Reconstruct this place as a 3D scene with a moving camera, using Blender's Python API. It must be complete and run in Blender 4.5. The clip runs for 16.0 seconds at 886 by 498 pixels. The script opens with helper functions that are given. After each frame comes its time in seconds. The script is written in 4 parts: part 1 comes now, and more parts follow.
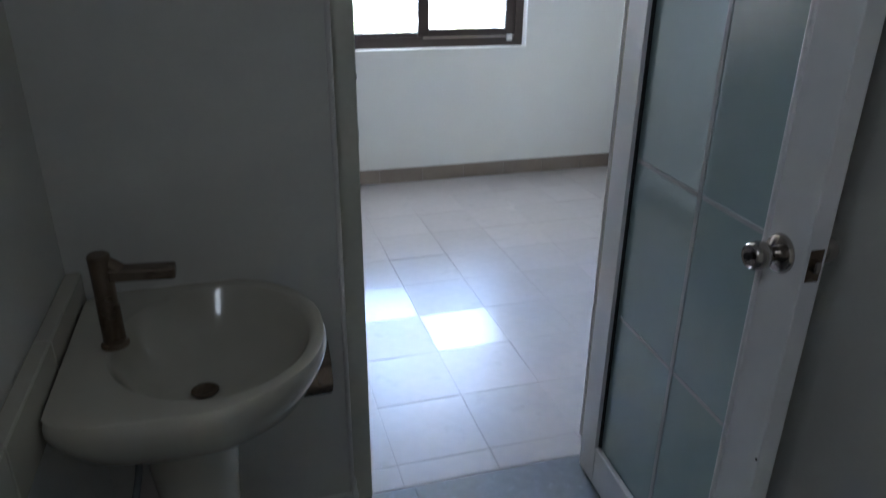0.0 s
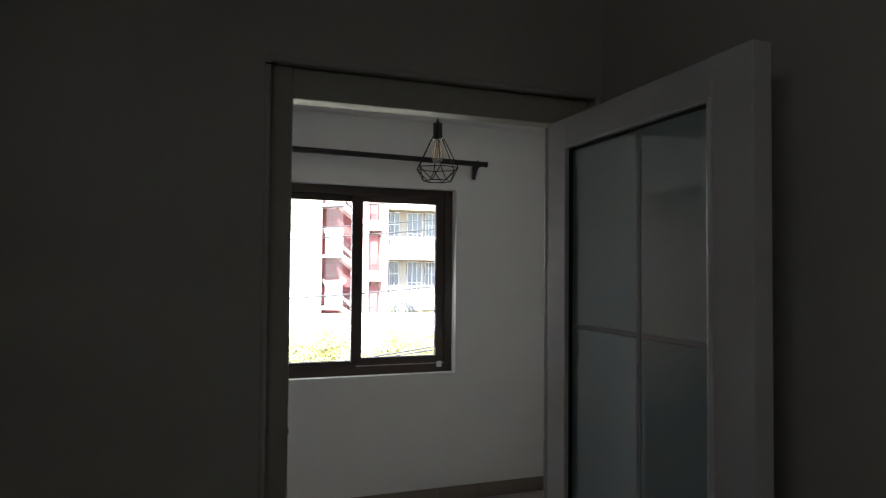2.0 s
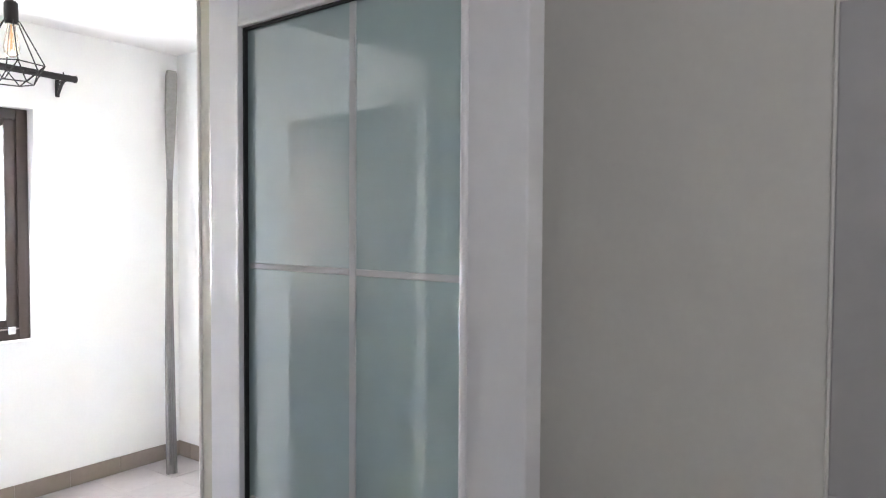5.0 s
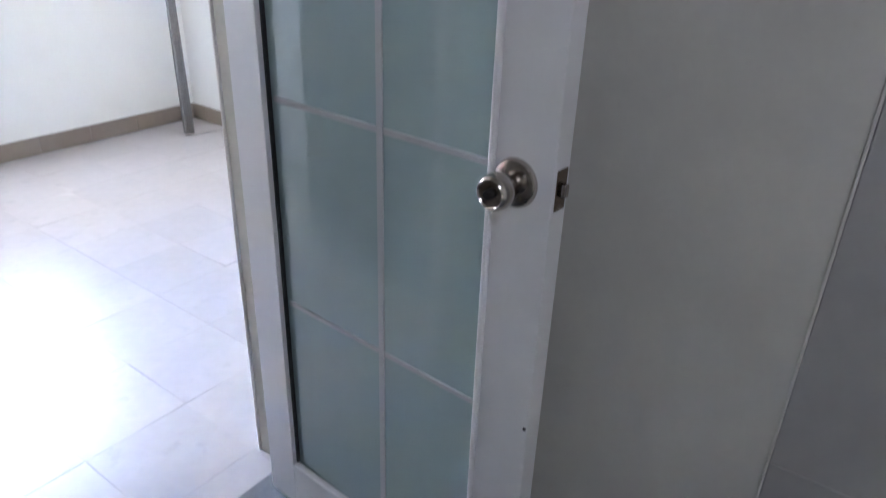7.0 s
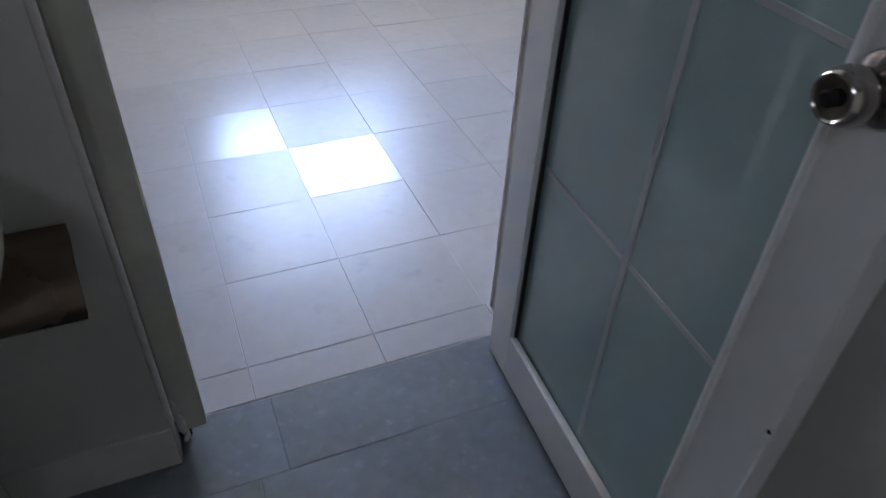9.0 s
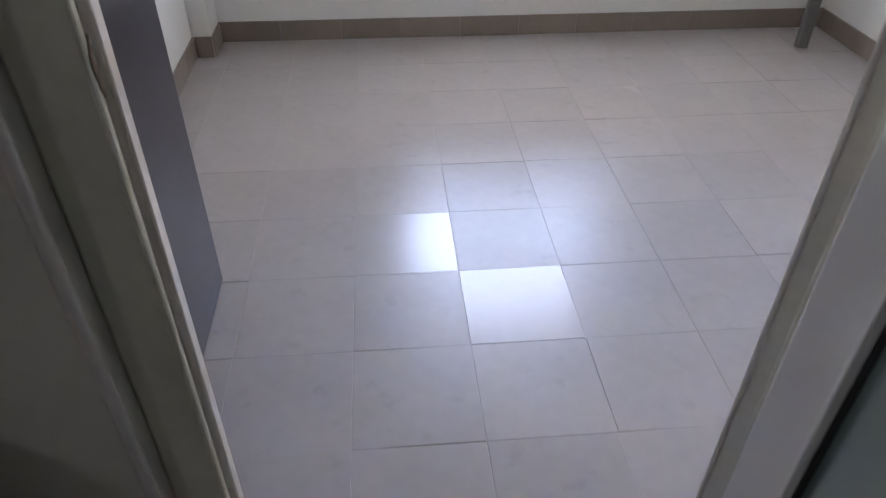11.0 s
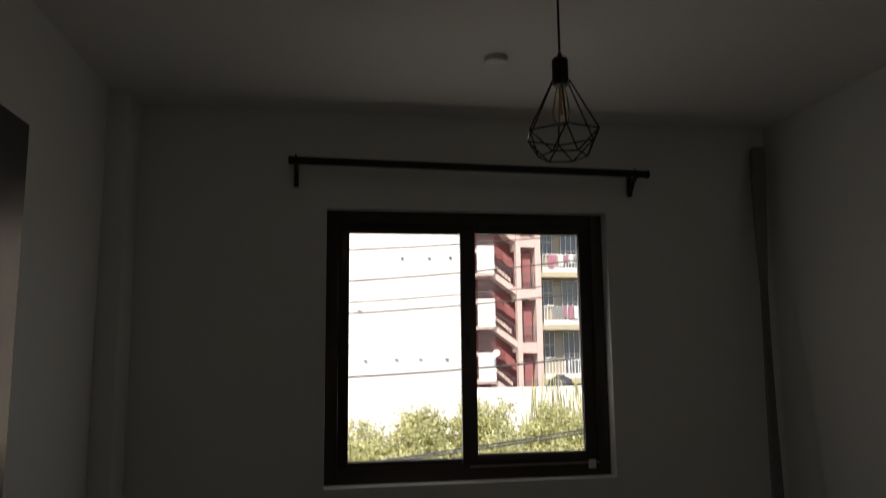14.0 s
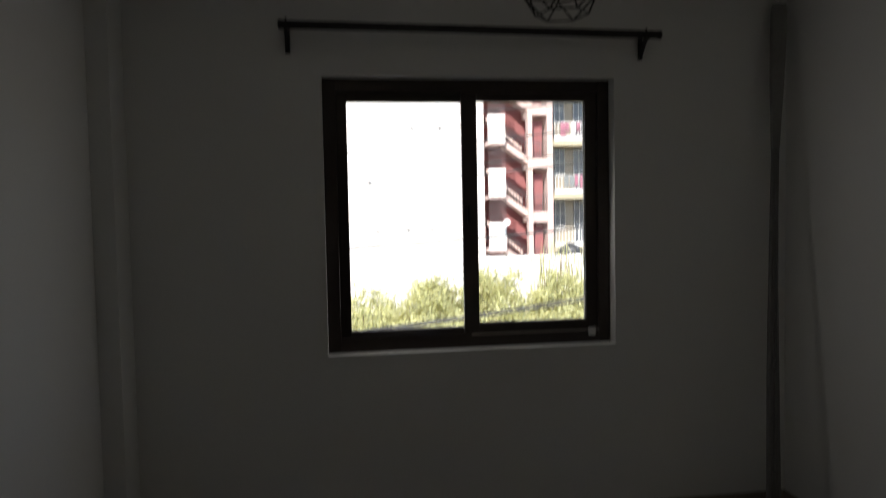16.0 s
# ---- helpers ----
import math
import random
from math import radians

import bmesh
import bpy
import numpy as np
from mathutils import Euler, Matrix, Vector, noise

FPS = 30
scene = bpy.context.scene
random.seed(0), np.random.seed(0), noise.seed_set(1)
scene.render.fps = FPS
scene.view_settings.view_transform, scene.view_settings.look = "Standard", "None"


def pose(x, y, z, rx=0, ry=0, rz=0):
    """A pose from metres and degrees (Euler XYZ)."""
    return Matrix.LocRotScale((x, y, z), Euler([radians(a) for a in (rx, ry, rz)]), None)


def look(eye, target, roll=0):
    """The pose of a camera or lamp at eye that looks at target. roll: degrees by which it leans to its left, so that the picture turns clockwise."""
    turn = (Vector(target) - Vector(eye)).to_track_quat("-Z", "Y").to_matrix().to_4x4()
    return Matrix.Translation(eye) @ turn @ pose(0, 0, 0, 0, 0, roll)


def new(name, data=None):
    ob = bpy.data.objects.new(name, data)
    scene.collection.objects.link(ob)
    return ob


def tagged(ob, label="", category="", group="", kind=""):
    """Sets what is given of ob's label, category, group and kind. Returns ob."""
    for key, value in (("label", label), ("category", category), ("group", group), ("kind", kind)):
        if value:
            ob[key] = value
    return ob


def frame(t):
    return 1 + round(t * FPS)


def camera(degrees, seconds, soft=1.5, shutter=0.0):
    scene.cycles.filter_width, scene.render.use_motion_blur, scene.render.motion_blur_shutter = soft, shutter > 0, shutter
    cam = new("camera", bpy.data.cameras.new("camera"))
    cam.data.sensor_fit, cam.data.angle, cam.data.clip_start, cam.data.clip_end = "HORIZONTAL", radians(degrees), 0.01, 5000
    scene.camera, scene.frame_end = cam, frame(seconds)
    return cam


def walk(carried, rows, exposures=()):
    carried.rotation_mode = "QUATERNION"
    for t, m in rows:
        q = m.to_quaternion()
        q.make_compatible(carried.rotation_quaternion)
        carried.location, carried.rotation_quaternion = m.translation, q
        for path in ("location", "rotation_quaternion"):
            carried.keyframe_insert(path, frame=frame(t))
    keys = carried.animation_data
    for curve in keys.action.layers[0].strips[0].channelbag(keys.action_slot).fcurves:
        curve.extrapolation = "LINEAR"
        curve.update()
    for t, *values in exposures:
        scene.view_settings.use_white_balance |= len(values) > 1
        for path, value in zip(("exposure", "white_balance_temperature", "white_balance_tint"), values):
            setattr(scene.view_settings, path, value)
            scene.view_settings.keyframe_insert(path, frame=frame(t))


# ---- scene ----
PATH = [
    (0, (-0.674, -1.725, 1.512), (-0.155, 0.035, 0.717), 0.6),
    (0.5, (-0.681, -1.724, 1.521), (-0.071, 0.109, 1.002), -0.1),
    (1, (-0.663, -1.705, 1.557), (0.05, 0.149, 1.331), -0.2),
    (1.5, (-0.693, -1.748, 1.591), (0.027, 0.117, 1.646), 0.0),
    (2, (-0.680, -1.741, 1.601), (0.060, 0.116, 1.667), 0.5),
    (2.5, (-0.642, -1.724, 1.601), (0.354, 0.009, 1.665), 1.5),
    (3, (-0.604, -1.650, 1.597), (0.767, -0.195, 1.546), 1.0),
    (3.2, (-0.592, -1.619, 1.586), (0.893, -0.281, 1.512), -0.2),
    (5.3, (-0.582, -1.279, 1.531), (1.043, -0.117, 1.445), 0.5),
    (5.5, (-0.572, -1.267, 1.507), (1.033, -0.09, 1.315), 0.9),
    (6, (-0.584, -1.267, 1.462), (1.005, -0.129, 1.039), 0.7),
    (6.5, (-0.591, -1.272, 1.418), (0.937, -0.173, 0.741), 1.1),
    (7, (-0.581, -1.269, 1.371), (0.865, -0.217, 0.477), 2.0),
    (7.5, (-0.579, -1.273, 1.333), (0.711, -0.244, 0.203), 2.9),
    (8, (-0.505, -1.301, 1.3), (0.576, -0.159, 0.064), 3.3),
    (8.5, (-0.457, -1.27, 1.296), (0.46, -0.009, 0.044), 4.8),
    (9, (-0.355, -1.163, 1.279), (0.29, 0.24, 0.008), 3.1),
    (9.2, (-0.346, -1.132, 1.228), (0.282, 0.35, 0.042), 1.4),
    (11.3, (-0.189, -0.596, 1.372), (-0.067, 0.98, 0.147), 0.5),
    (11.5, (-0.194, -0.552, 1.401), (-0.044, 1.097, 0.279), 0.7),
    (11.8, (-0.186, -0.531, 1.442), (-0.052, 1.222, 0.489), 0.2),
    (12, (-0.174, -0.514, 1.466), (-0.02, 1.292, 0.621), 0.5),
    (12.5, (-0.167, -0.49, 1.513), (0.024, 1.411, 0.921), 0.9),
    (13, (-0.15, -0.425, 1.519), (0.094, 1.533, 1.194), 0.9),
    (13.5, (-0.137, -0.448, 1.526), (0.155, 1.531, 1.554), -0.0),
    (13.8, (-0.117, -0.465, 1.537), (0.187, 1.505, 1.702), -0.1),
    (14, (-0.115, -0.467, 1.532), (0.195, 1.490, 1.804), -0.6),
    (14.5, (-0.094, -0.481, 1.563), (0.225, 1.445, 1.998), -0.3),
    (15, (-0.092, -0.479, 1.573), (0.235, 1.434, 2.058), -1.2),
    (15.5, (-0.094, -0.452, 1.548), (0.223, 1.499, 1.853), -1.7),
    (16, (-0.055, -0.416, 1.540), (0.220, 1.564, 1.442), -1.1),
]
cam = camera(64.8, 16.0, soft=1.1, shutter=0.4)
EXPOSURES = [
    (0.0, 5.10, 5320, 9), (0.5, 4.60, 5520, 9), (1.0, 3.90, 5950, 10), (1.5, 3.32, 6250, 11), (2.5, 3.22, 6200, 12), (3.0, 4.30, 6200, 12), (3.2, 5.10, 6150, 13),
    (5.3, 6.70, 5950, 16), (6.0, 6.70, 5800, 16), (7.0, 6.40, 5520, 16), (8.0, 5.55, 5400, 15), (8.5, 5.30, 5420, 15), (9.2, 5.15, 5480, 14),
    (11.3, 5.00, 6080, 18), (12.0, 5.32, 6150, 15), (12.5, 4.52, 6480, 12), (13.0, 3.72, 6850, 12), (13.5, 1.60, 6950, 12), (14.0, 1.00, 7100, 14), (14.5, 2.65, 7050, 16), (15.0, 3.40, 7000, 16), (15.5, 3.05, 6600, 13), (16.0, 1.45, 6650, 12),
]
walk(cam, [(t, look(eye, target, roll)) for t, eye, target, roll in PATH], EXPOSURES)

# ---- world and light ----
SUN_ELEV, SUN_AZ = 52.0, 205.0          # degrees; azimuth clockwise from +y
world = bpy.data.worlds.new("world")
scene.world = world
world.use_nodes = True
wn = world.node_tree
sky = wn.nodes.new("ShaderNodeTexSky")
sky.sky_type = "NISHITA"
sky.sun_disc = False
sky.sun_elevation = radians(SUN_ELEV)
sky.sun_rotation = radians(SUN_AZ)
wn.nodes["Background"].inputs[1].default_value = 0.15
wn.links.new(sky.outputs[0], wn.nodes["Background"].inputs[0])
sun_data = bpy.data.lights.new("sun", "SUN")
sun_data.energy = 5.0
sun_data.angle = radians(0.5)
sun_data.color = (1.0, 0.95, 0.88)
sun = new("sun", sun_data)
sun_dir = Vector((math.sin(radians(SUN_AZ)) * math.cos(radians(SUN_ELEV)), math.cos(radians(SUN_AZ)) * math.cos(radians(SUN_ELEV)), math.sin(radians(SUN_ELEV))))
sun.matrix_world = look(sun_dir * 60, (0, 0, 0))
# the sky's and the bright facade's light, through the window opening
win_data = bpy.data.lights.new("window_daylight", "AREA")
win_data.shape = "RECTANGLE"
win_data.size, win_data.size_y = 1.24, 1.13
win_data.energy = 0.80
win_data.color = (1.0, 0.975, 0.93)
win_lamp = new("window_daylight", win_data)
win_lamp.matrix_world = look((0.538, 2.890, 1.545), (0.538, 0.0, 1.20))

# fill light added to brighten the bathroom, at an assumed, unseen high window
fill_data = bpy.data.lights.new("bathroom_fill_light", "AREA")
fill_data.shape = "RECTANGLE"
fill_data.size, fill_data.size_y = 0.46, 0.30
fill_data.energy = 0.063
fill_data.color = (0.98, 0.97, 0.95)
fill_lamp = new("bathroom_fill_light", fill_data)
fill_lamp.matrix_world = look((-1.05, -1.75, 2.12), (0.3, -1.35, 1.0))

# ---- plan, in metres ----
XL, XR = -1.09, 2.14            # bedroom side walls
YB, YW = -0.02, 2.83            # bedroom face of the door wall, window wall
YA = -0.20                      # bathroom face of the door wall
ZC = 2.654                      # ceiling
BXL, BXR, BY = -1.07, 0.385, -2.45   # bathroom walls
OXL, OXR, OZ = -0.433, 0.322, 2.020     # clear door opening
WX0, WX1, WZ0, WZ1 = -0.148, 1.242, 0.894, 2.183   # window opening
LX0, LX1 = 0.240, 0.280         # open door leaf
LY0, LY1 = -0.872, -0.150       # its free edge and hinge edge
T = 0.31                        # tile pitch


# ---- helpers ----
def link(a, b):
    a.id_data.links.new(a, b)


def mat(name, color, rough=0.5, metal=0.0, vary=0.12, big=1.5, small=40.0, bump=0.05, spec=0.5, coat=0.0, coat_rough=0.1, trans=0.0, island=0.0, rough_vary=0.1, dist=0.004):
    m = bpy.data.materials.new(name)
    m.use_nodes = True
    n = m.node_tree.nodes
    p = n["Principled BSDF"]
    tc = n.new("ShaderNodeTexCoord")
    n1, n2 = n.new("ShaderNodeTexNoise"), n.new("ShaderNodeTexNoise")
    n1.inputs["Scale"].default_value, n2.inputs["Scale"].default_value = big, small
    n1.inputs["Detail"].default_value, n2.inputs["Detail"].default_value = 4.0, 5.0
    for k in (n1, n2):
        link(tc.outputs["Object"], k.inputs["Vector"])
    mix = n.new("ShaderNodeMix")
    mix.data_type = "FLOAT"
    mix.inputs[0].default_value = 0.45
    link(n1.outputs[0], mix.inputs[2])
    link(n2.outputs[0], mix.inputs[3])
    ramp = n.new("ShaderNodeMapRange")
    ramp.inputs[1].default_value, ramp.inputs[2].default_value = 0.3, 0.7
    ramp.inputs[3].default_value, ramp.inputs[4].default_value = 1 - vary, 1 + vary
    link(mix.outputs[0], ramp.inputs[0])
    val = ramp.outputs[0]
    if island:
        info = n.new("ShaderNodeObjectInfo")
        mr = n.new("ShaderNodeMapRange")
        mr.inputs[3].default_value, mr.inputs[4].default_value = 1 - island, 1 + island
        link(info.outputs["Random"], mr.inputs[0])
        mul = n.new("ShaderNodeMath")
        mul.operation = "MULTIPLY"
        link(val, mul.inputs[0])
        link(mr.outputs[0], mul.inputs[1])
        val = mul.outputs[0]
    vm = n.new("ShaderNodeVectorMath")
    vm.operation = "SCALE"
    vm.inputs[0].default_value = color
    link(val, vm.inputs["Scale"])
    link(vm.outputs[0], p.inputs["Base Color"])
    rr = n.new("ShaderNodeMapRange")
    rr.inputs[1].default_value, rr.inputs[2].default_value = 0.3, 0.7
    rr.inputs[3].default_value, rr.inputs[4].default_value = max(0.0, rough * (1 - rough_vary)), min(1.0, rough * (1 + rough_vary))
    link(n1.outputs[0], rr.inputs[0])
    link(rr.outputs[0], p.inputs["Roughness"])
    p.inputs["Metallic"].default_value = metal
    p.inputs["Specular IOR Level"].default_value = spec
    p.inputs["Coat Weight"].default_value = coat
    p.inputs["Coat Roughness"].default_value = coat_rough
    p.inputs["Transmission Weight"].default_value = trans
    if bump:
        b = n.new("ShaderNodeBump")
        b.inputs["Strength"].default_value = bump
        b.inputs["Distance"].default_value = dist
        link(n2.outputs[0], b.inputs["Height"])
        link(b.outputs[0], p.inputs["Normal"])
    return m


def glass_mat(name, tint=(1, 1, 1), rough=0.0, ior=1.45):
    m = bpy.data.materials.new(name)
    m.use_nodes = True
    n = m.node_tree.nodes
    out = n["Material Output"]
    n.remove(n["Principled BSDF"])
    tr, gl, fr, mx = n.new("ShaderNodeBsdfTransparent"), n.new("ShaderNodeBsdfGlossy"), n.new("ShaderNodeFresnel"), n.new("ShaderNodeMixShader")
    tr.inputs[0].default_value = (*tint, 1)
    gl.inputs["Roughness"].default_value = rough
    fr.inputs[0].default_value = ior
    link(fr.outputs[0], mx.inputs[0])
    link(tr.outputs[0], mx.inputs[1])
    link(gl.outputs[0], mx.inputs[2])
    link(mx.outputs[0], out.inputs[0])
    return m


def box(bm, x0, x1, y0, y1, z0, z1, bevel=0.0, seg=2):
    m = Matrix.LocRotScale(((x0 + x1) / 2, (y0 + y1) / 2, (z0 + z1) / 2), None, (abs(x1 - x0), abs(y1 - y0), abs(z1 - z0)))
    r = bmesh.ops.create_cube(bm, size=1.0, matrix=m)
    if bevel:
        es = list({e for v in r["verts"] for e in v.link_edges})
        bmesh.ops.bevel(bm, geom=es, offset=bevel, segments=seg, affect="EDGES", profile=0.5)
    return bm


def tube(bm, a, b, r0, r1=None, seg=16, caps=True):
    a, b = Vector(a), Vector(b)
    d = b - a
    m = Matrix.Translation((a + b) / 2) @ d.to_track_quat("Z", "Y").to_matrix().to_4x4()
    bmesh.ops.create_cone(bm, cap_ends=caps, segments=seg, radius1=r0, radius2=r0 if r1 is None else r1, depth=d.length, matrix=m)
    return bm


def lathe(bm, prof, origin=(0, 0, 0), m=None, seg=28):
    """Turns the profile of (radius, height) pairs round the z axis."""
    m = m or Matrix.Translation(origin)
    rings = []
    for r, z in prof:
        rings.append([bm.verts.new(m @ Vector((r * math.cos(2 * math.pi * k / seg), r * math.sin(2 * math.pi * k / seg), z))) for k in range(seg)])
    for a, b in zip(rings, rings[1:]):
        for k in range(seg):
            bm.faces.new((a[k], a[(k + 1) % seg], b[(k + 1) % seg], b[k]))
    for ring, flip in ((rings[0], True), (rings[-1], False)):
        if (ring[0].co - ring[seg // 2].co).length > 1e-4:
            bm.faces.new(ring[::-1] if flip else ring)
    return bm


def mesh_of(name, bm, material, smooth=False):
    bmesh.ops.recalc_face_normals(bm, faces=bm.faces[:])
    me = bpy.data.meshes.new(name)
    bm.to_mesh(me)
    bm.free()
    me.materials.append(material)
    if smooth:
        me.shade_smooth()
        me.set_sharp_from_angle(angle=radians(38))
    return me


def part(name, bm, material, parent, label="", smooth=False):
    ob = new(name, mesh_of(name, bm, material, smooth))
    ob.parent = parent
    if label:
        ob["label"] = label
    return ob


def thing(name, bm, material, label, category, group="", kind="", smooth=False):
    return tagged(new(name, mesh_of(name, bm, material, smooth)), label, category, group, kind)


def empty(name, label, category, at=(0, 0, 0), group="", kind=""):
    ob = new(name)
    ob.location = at
    ob.empty_display_size = 0.1
    return tagged(ob, label, category, group, kind)


def B(*a, **k):
    return box(bmesh.new(), *a, **k)


# ---- materials ----
M_wall = mat("wall_paint", (0.80, 0.80, 0.78), 0.62, vary=0.025, big=1.2, small=90, bump=0.12, dist=0.002)
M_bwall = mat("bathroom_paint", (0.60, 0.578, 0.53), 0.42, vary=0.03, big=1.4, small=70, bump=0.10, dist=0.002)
M_ceil = mat("ceiling_paint", (0.80, 0.79, 0.77), 0.75, vary=0.03, big=0.8, small=60, bump=0.10, dist=0.002)
M_tile = mat("floor_tile", (0.40, 0.375, 0.37), 0.33, vary=0.07, big=3.0, small=22, bump=0.03, island=0.04, spec=0.45, coat=0.16, coat_rough=0.25, dist=0.002)
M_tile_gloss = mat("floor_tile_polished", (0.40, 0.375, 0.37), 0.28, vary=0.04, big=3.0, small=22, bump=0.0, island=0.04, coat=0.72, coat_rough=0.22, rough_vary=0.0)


def add_specks(m, scale, lo, hi, dark):
    """Sparse darker flecks over the base colour."""
    n = m.node_tree.nodes
    p = n["Principled BSDF"]
    src = p.inputs["Base Color"].links[0].from_socket
    tc, nz, mr, vm = n.new("ShaderNodeTexCoord"), n.new("ShaderNodeTexNoise"), n.new("ShaderNodeMapRange"), n.new("ShaderNodeVectorMath")
    info, add = n.new("ShaderNodeObjectInfo"), n.new("ShaderNodeVectorMath")
    add.operation = "ADD"
    sc = n.new("ShaderNodeVectorMath")
    sc.operation = "SCALE"
    sc.inputs[0].default_value = (37.0, 91.0, 13.0)
    link(info.outputs["Random"], sc.inputs["Scale"])
    link(tc.outputs["Object"], add.inputs[0])
    link(sc.outputs[0], add.inputs[1])
    link(add.outputs[0], nz.inputs["Vector"])
    nz.inputs["Scale"].default_value = scale
    nz.inputs["Detail"].default_value = 6.0
    mr.inputs[1].default_value, mr.inputs[2].default_value = lo, hi
    mr.inputs[3].default_value, mr.inputs[4].default_value = 1.0, dark
    link(nz.outputs[0], mr.inputs[0])
    vm.operation = "SCALE"
    link(src, vm.inputs[0])
    link(mr.outputs[0], vm.inputs["Scale"])
    link(vm.outputs[0], p.inputs["Base Color"])


add_specks(M_tile, 14.0, 0.62, 0.76, 0.86)
M_btile = mat("bathroom_tile", (0.15, 0.16, 0.175), 0.42, vary=0.22, big=5.0, small=30, bump=0.05, island=0.06, dist=0.002)
add_specks(M_btile, 38.0, 0.60, 0.74, 1.3)
M_bgrout = mat("bathroom_grout", (0.15, 0.16, 0.175), 0.5, vary=0.15, small=120, bump=0.2)
M_grout = mat("grout", (0.40, 0.375, 0.37), 0.32, vary=0.15, small=120, bump=0.2)
M_skirt = mat("skirting_tile", (0.255, 0.215, 0.18), 0.33, vary=0.08, big=3, small=30, bump=0.03, island=0.05)
M_bskirt = mat("bathroom_skirting_tile", (0.64, 0.62, 0.58), 0.35, vary=0.06, big=3, small=30, bump=0.03, island=0.04)
M_shower = mat("shower_tile", (0.38, 0.37, 0.36), 0.42, vary=0.06, big=3, small=30, bump=0.03, island=0.03)
M_door = mat("white_door", (0.80, 0.79, 0.79), 0.30, vary=0.02, big=2.0, small=60, bump=0.04, dist=0.001, rough_vary=0.03)
M_frame = mat("door_frame_paint", (0.56, 0.54, 0.46), 0.45, vary=0.08, big=4.0, small=50, bump=0.15, dist=0.002)
M_bead = mat("edge_bead_paint", (0.62, 0.59, 0.56), 0.42, vary=0.06, big=4.0, small=50, bump=0.1, dist=0.002)
# dark brown that puts the shade of the recessed rebate into its colour
M_rebate = mat("rebate_shade", (0.085, 0.075, 0.062), 0.75, vary=0.2, big=5, small=70, bump=0.2)
M_bare = mat("bare_wood", (0.13, 0.085, 0.05), 0.8, vary=0.3, big=6, small=80, bump=0.3)
M_frost = mat("frosted_glass", (0.36, 0.465, 0.465), 0.55, vary=0.03, big=1.0, small=20, bump=0.0, coat=1.0, coat_rough=0.02, spec=0.3)
M_frost.node_tree.nodes["Principled BSDF"].inputs["Coat IOR"].default_value = 1.75
M_bar = mat("glazing_bar", (0.46, 0.48, 0.48), 0.4, vary=0.03, bump=0.0)
M_seal = mat("black_rubber", (0.02, 0.02, 0.02), 0.6, vary=0.1)
M_steel = mat("polished_steel", (0.46, 0.42, 0.385), 0.15, metal=1.0, vary=0.06, big=8, small=60, bump=0.02)
M_brass = mat("aged_brass", (0.20, 0.155, 0.115), 0.27, metal=1.0, vary=0.15, big=8, small=60, bump=0.05)
M_alu = mat("brown_aluminium", (0.050, 0.036, 0.031), 0.36, metal=0.15, vary=0.1, big=3, small=80, bump=0.03)
M_lit_edge = mat("lit_sash_edge", (0.32, 0.28, 0.26), 0.5, vary=0.1)
M_glass = glass_mat("window_glass", (0.97, 0.98, 0.98))
M_milk = mat("milky_glass", (0.75, 0.74, 0.68), 0.6, vary=0.02, bump=0.0)
M_bulb = glass_mat("bulb_glass", (0.97, 0.94, 0.90), ior=1.30)
bulb_nodes = M_bulb.node_tree.nodes
bulb_mix, bulb_tr = bulb_nodes.new("ShaderNodeMixShader"), bulb_nodes.new("ShaderNodeBsdfTranslucent")
bulb_tr.inputs[0].default_value = (0.95, 0.86, 0.72, 1)
bulb_mix.inputs[0].default_value = 0.09
link(bulb_nodes["Mix Shader"].outputs[0], bulb_mix.inputs[1])
link(bulb_tr.outputs[0], bulb_mix.inputs[2])
link(bulb_mix.outputs[0], bulb_nodes["Material Output"].inputs[0])
M_black = mat("black_metal", (0.018, 0.016, 0.016), 0.42, metal=0.2, vary=0.15, big=6, small=60, bump=0.04)
M_fil = mat("filament", (0.55, 0.30, 0.12), 0.5, metal=0.3, vary=0.1)
M_wood = mat("wardrobe_laminate", (0.021, 0.026, 0.043), 0.31, vary=0.14, big=2.0, small=45, bump=0.04, spec=0.6)
M_wood.node_tree.nodes["Principled BSDF"].inputs["Specular Tint"].default_value = (1.0, 0.72, 0.55, 1)
M_wood_in = mat("wardrobe_carcass", (0.10, 0.085, 0.08), 0.5, vary=0.1)
M_handle = mat("brushed_handle", (0.46, 0.40, 0.36), 0.32, metal=1.0, vary=0.08, small=120, bump=0.03)
M_pole = mat("galvanised_profile", (0.22, 0.215, 0.21), 0.34, metal=0.7, vary=0.12, big=4, small=60, bump=0.03)
M_sleeve = mat("dull_sleeve", (0.27, 0.265, 0.25), 0.6, metal=0.2, vary=0.2, big=5, small=50, bump=0.1)
M_white = mat("white_plastic", (0.78, 0.77, 0.74), 0.4, vary=0.02, bump=0.0)
M_ceramic = mat("ceramic", (0.52, 0.485, 0.40), 0.12, vary=0.02, big=2, small=20, bump=0.0, coat=0.6, coat_rough=0.04)
M_hose = mat("grey_hose", (0.16, 0.17, 0.17), 0.5, vary=0.2)
M_dark = mat("dark_hole", (0.015, 0.013, 0.012), 0.9, vary=0.1)


# ---- structure: bedroom ----
def wall(name, label, bm, material=None):
    return thing(name, bm, material or M_wall, label, "wall", kind="structure")


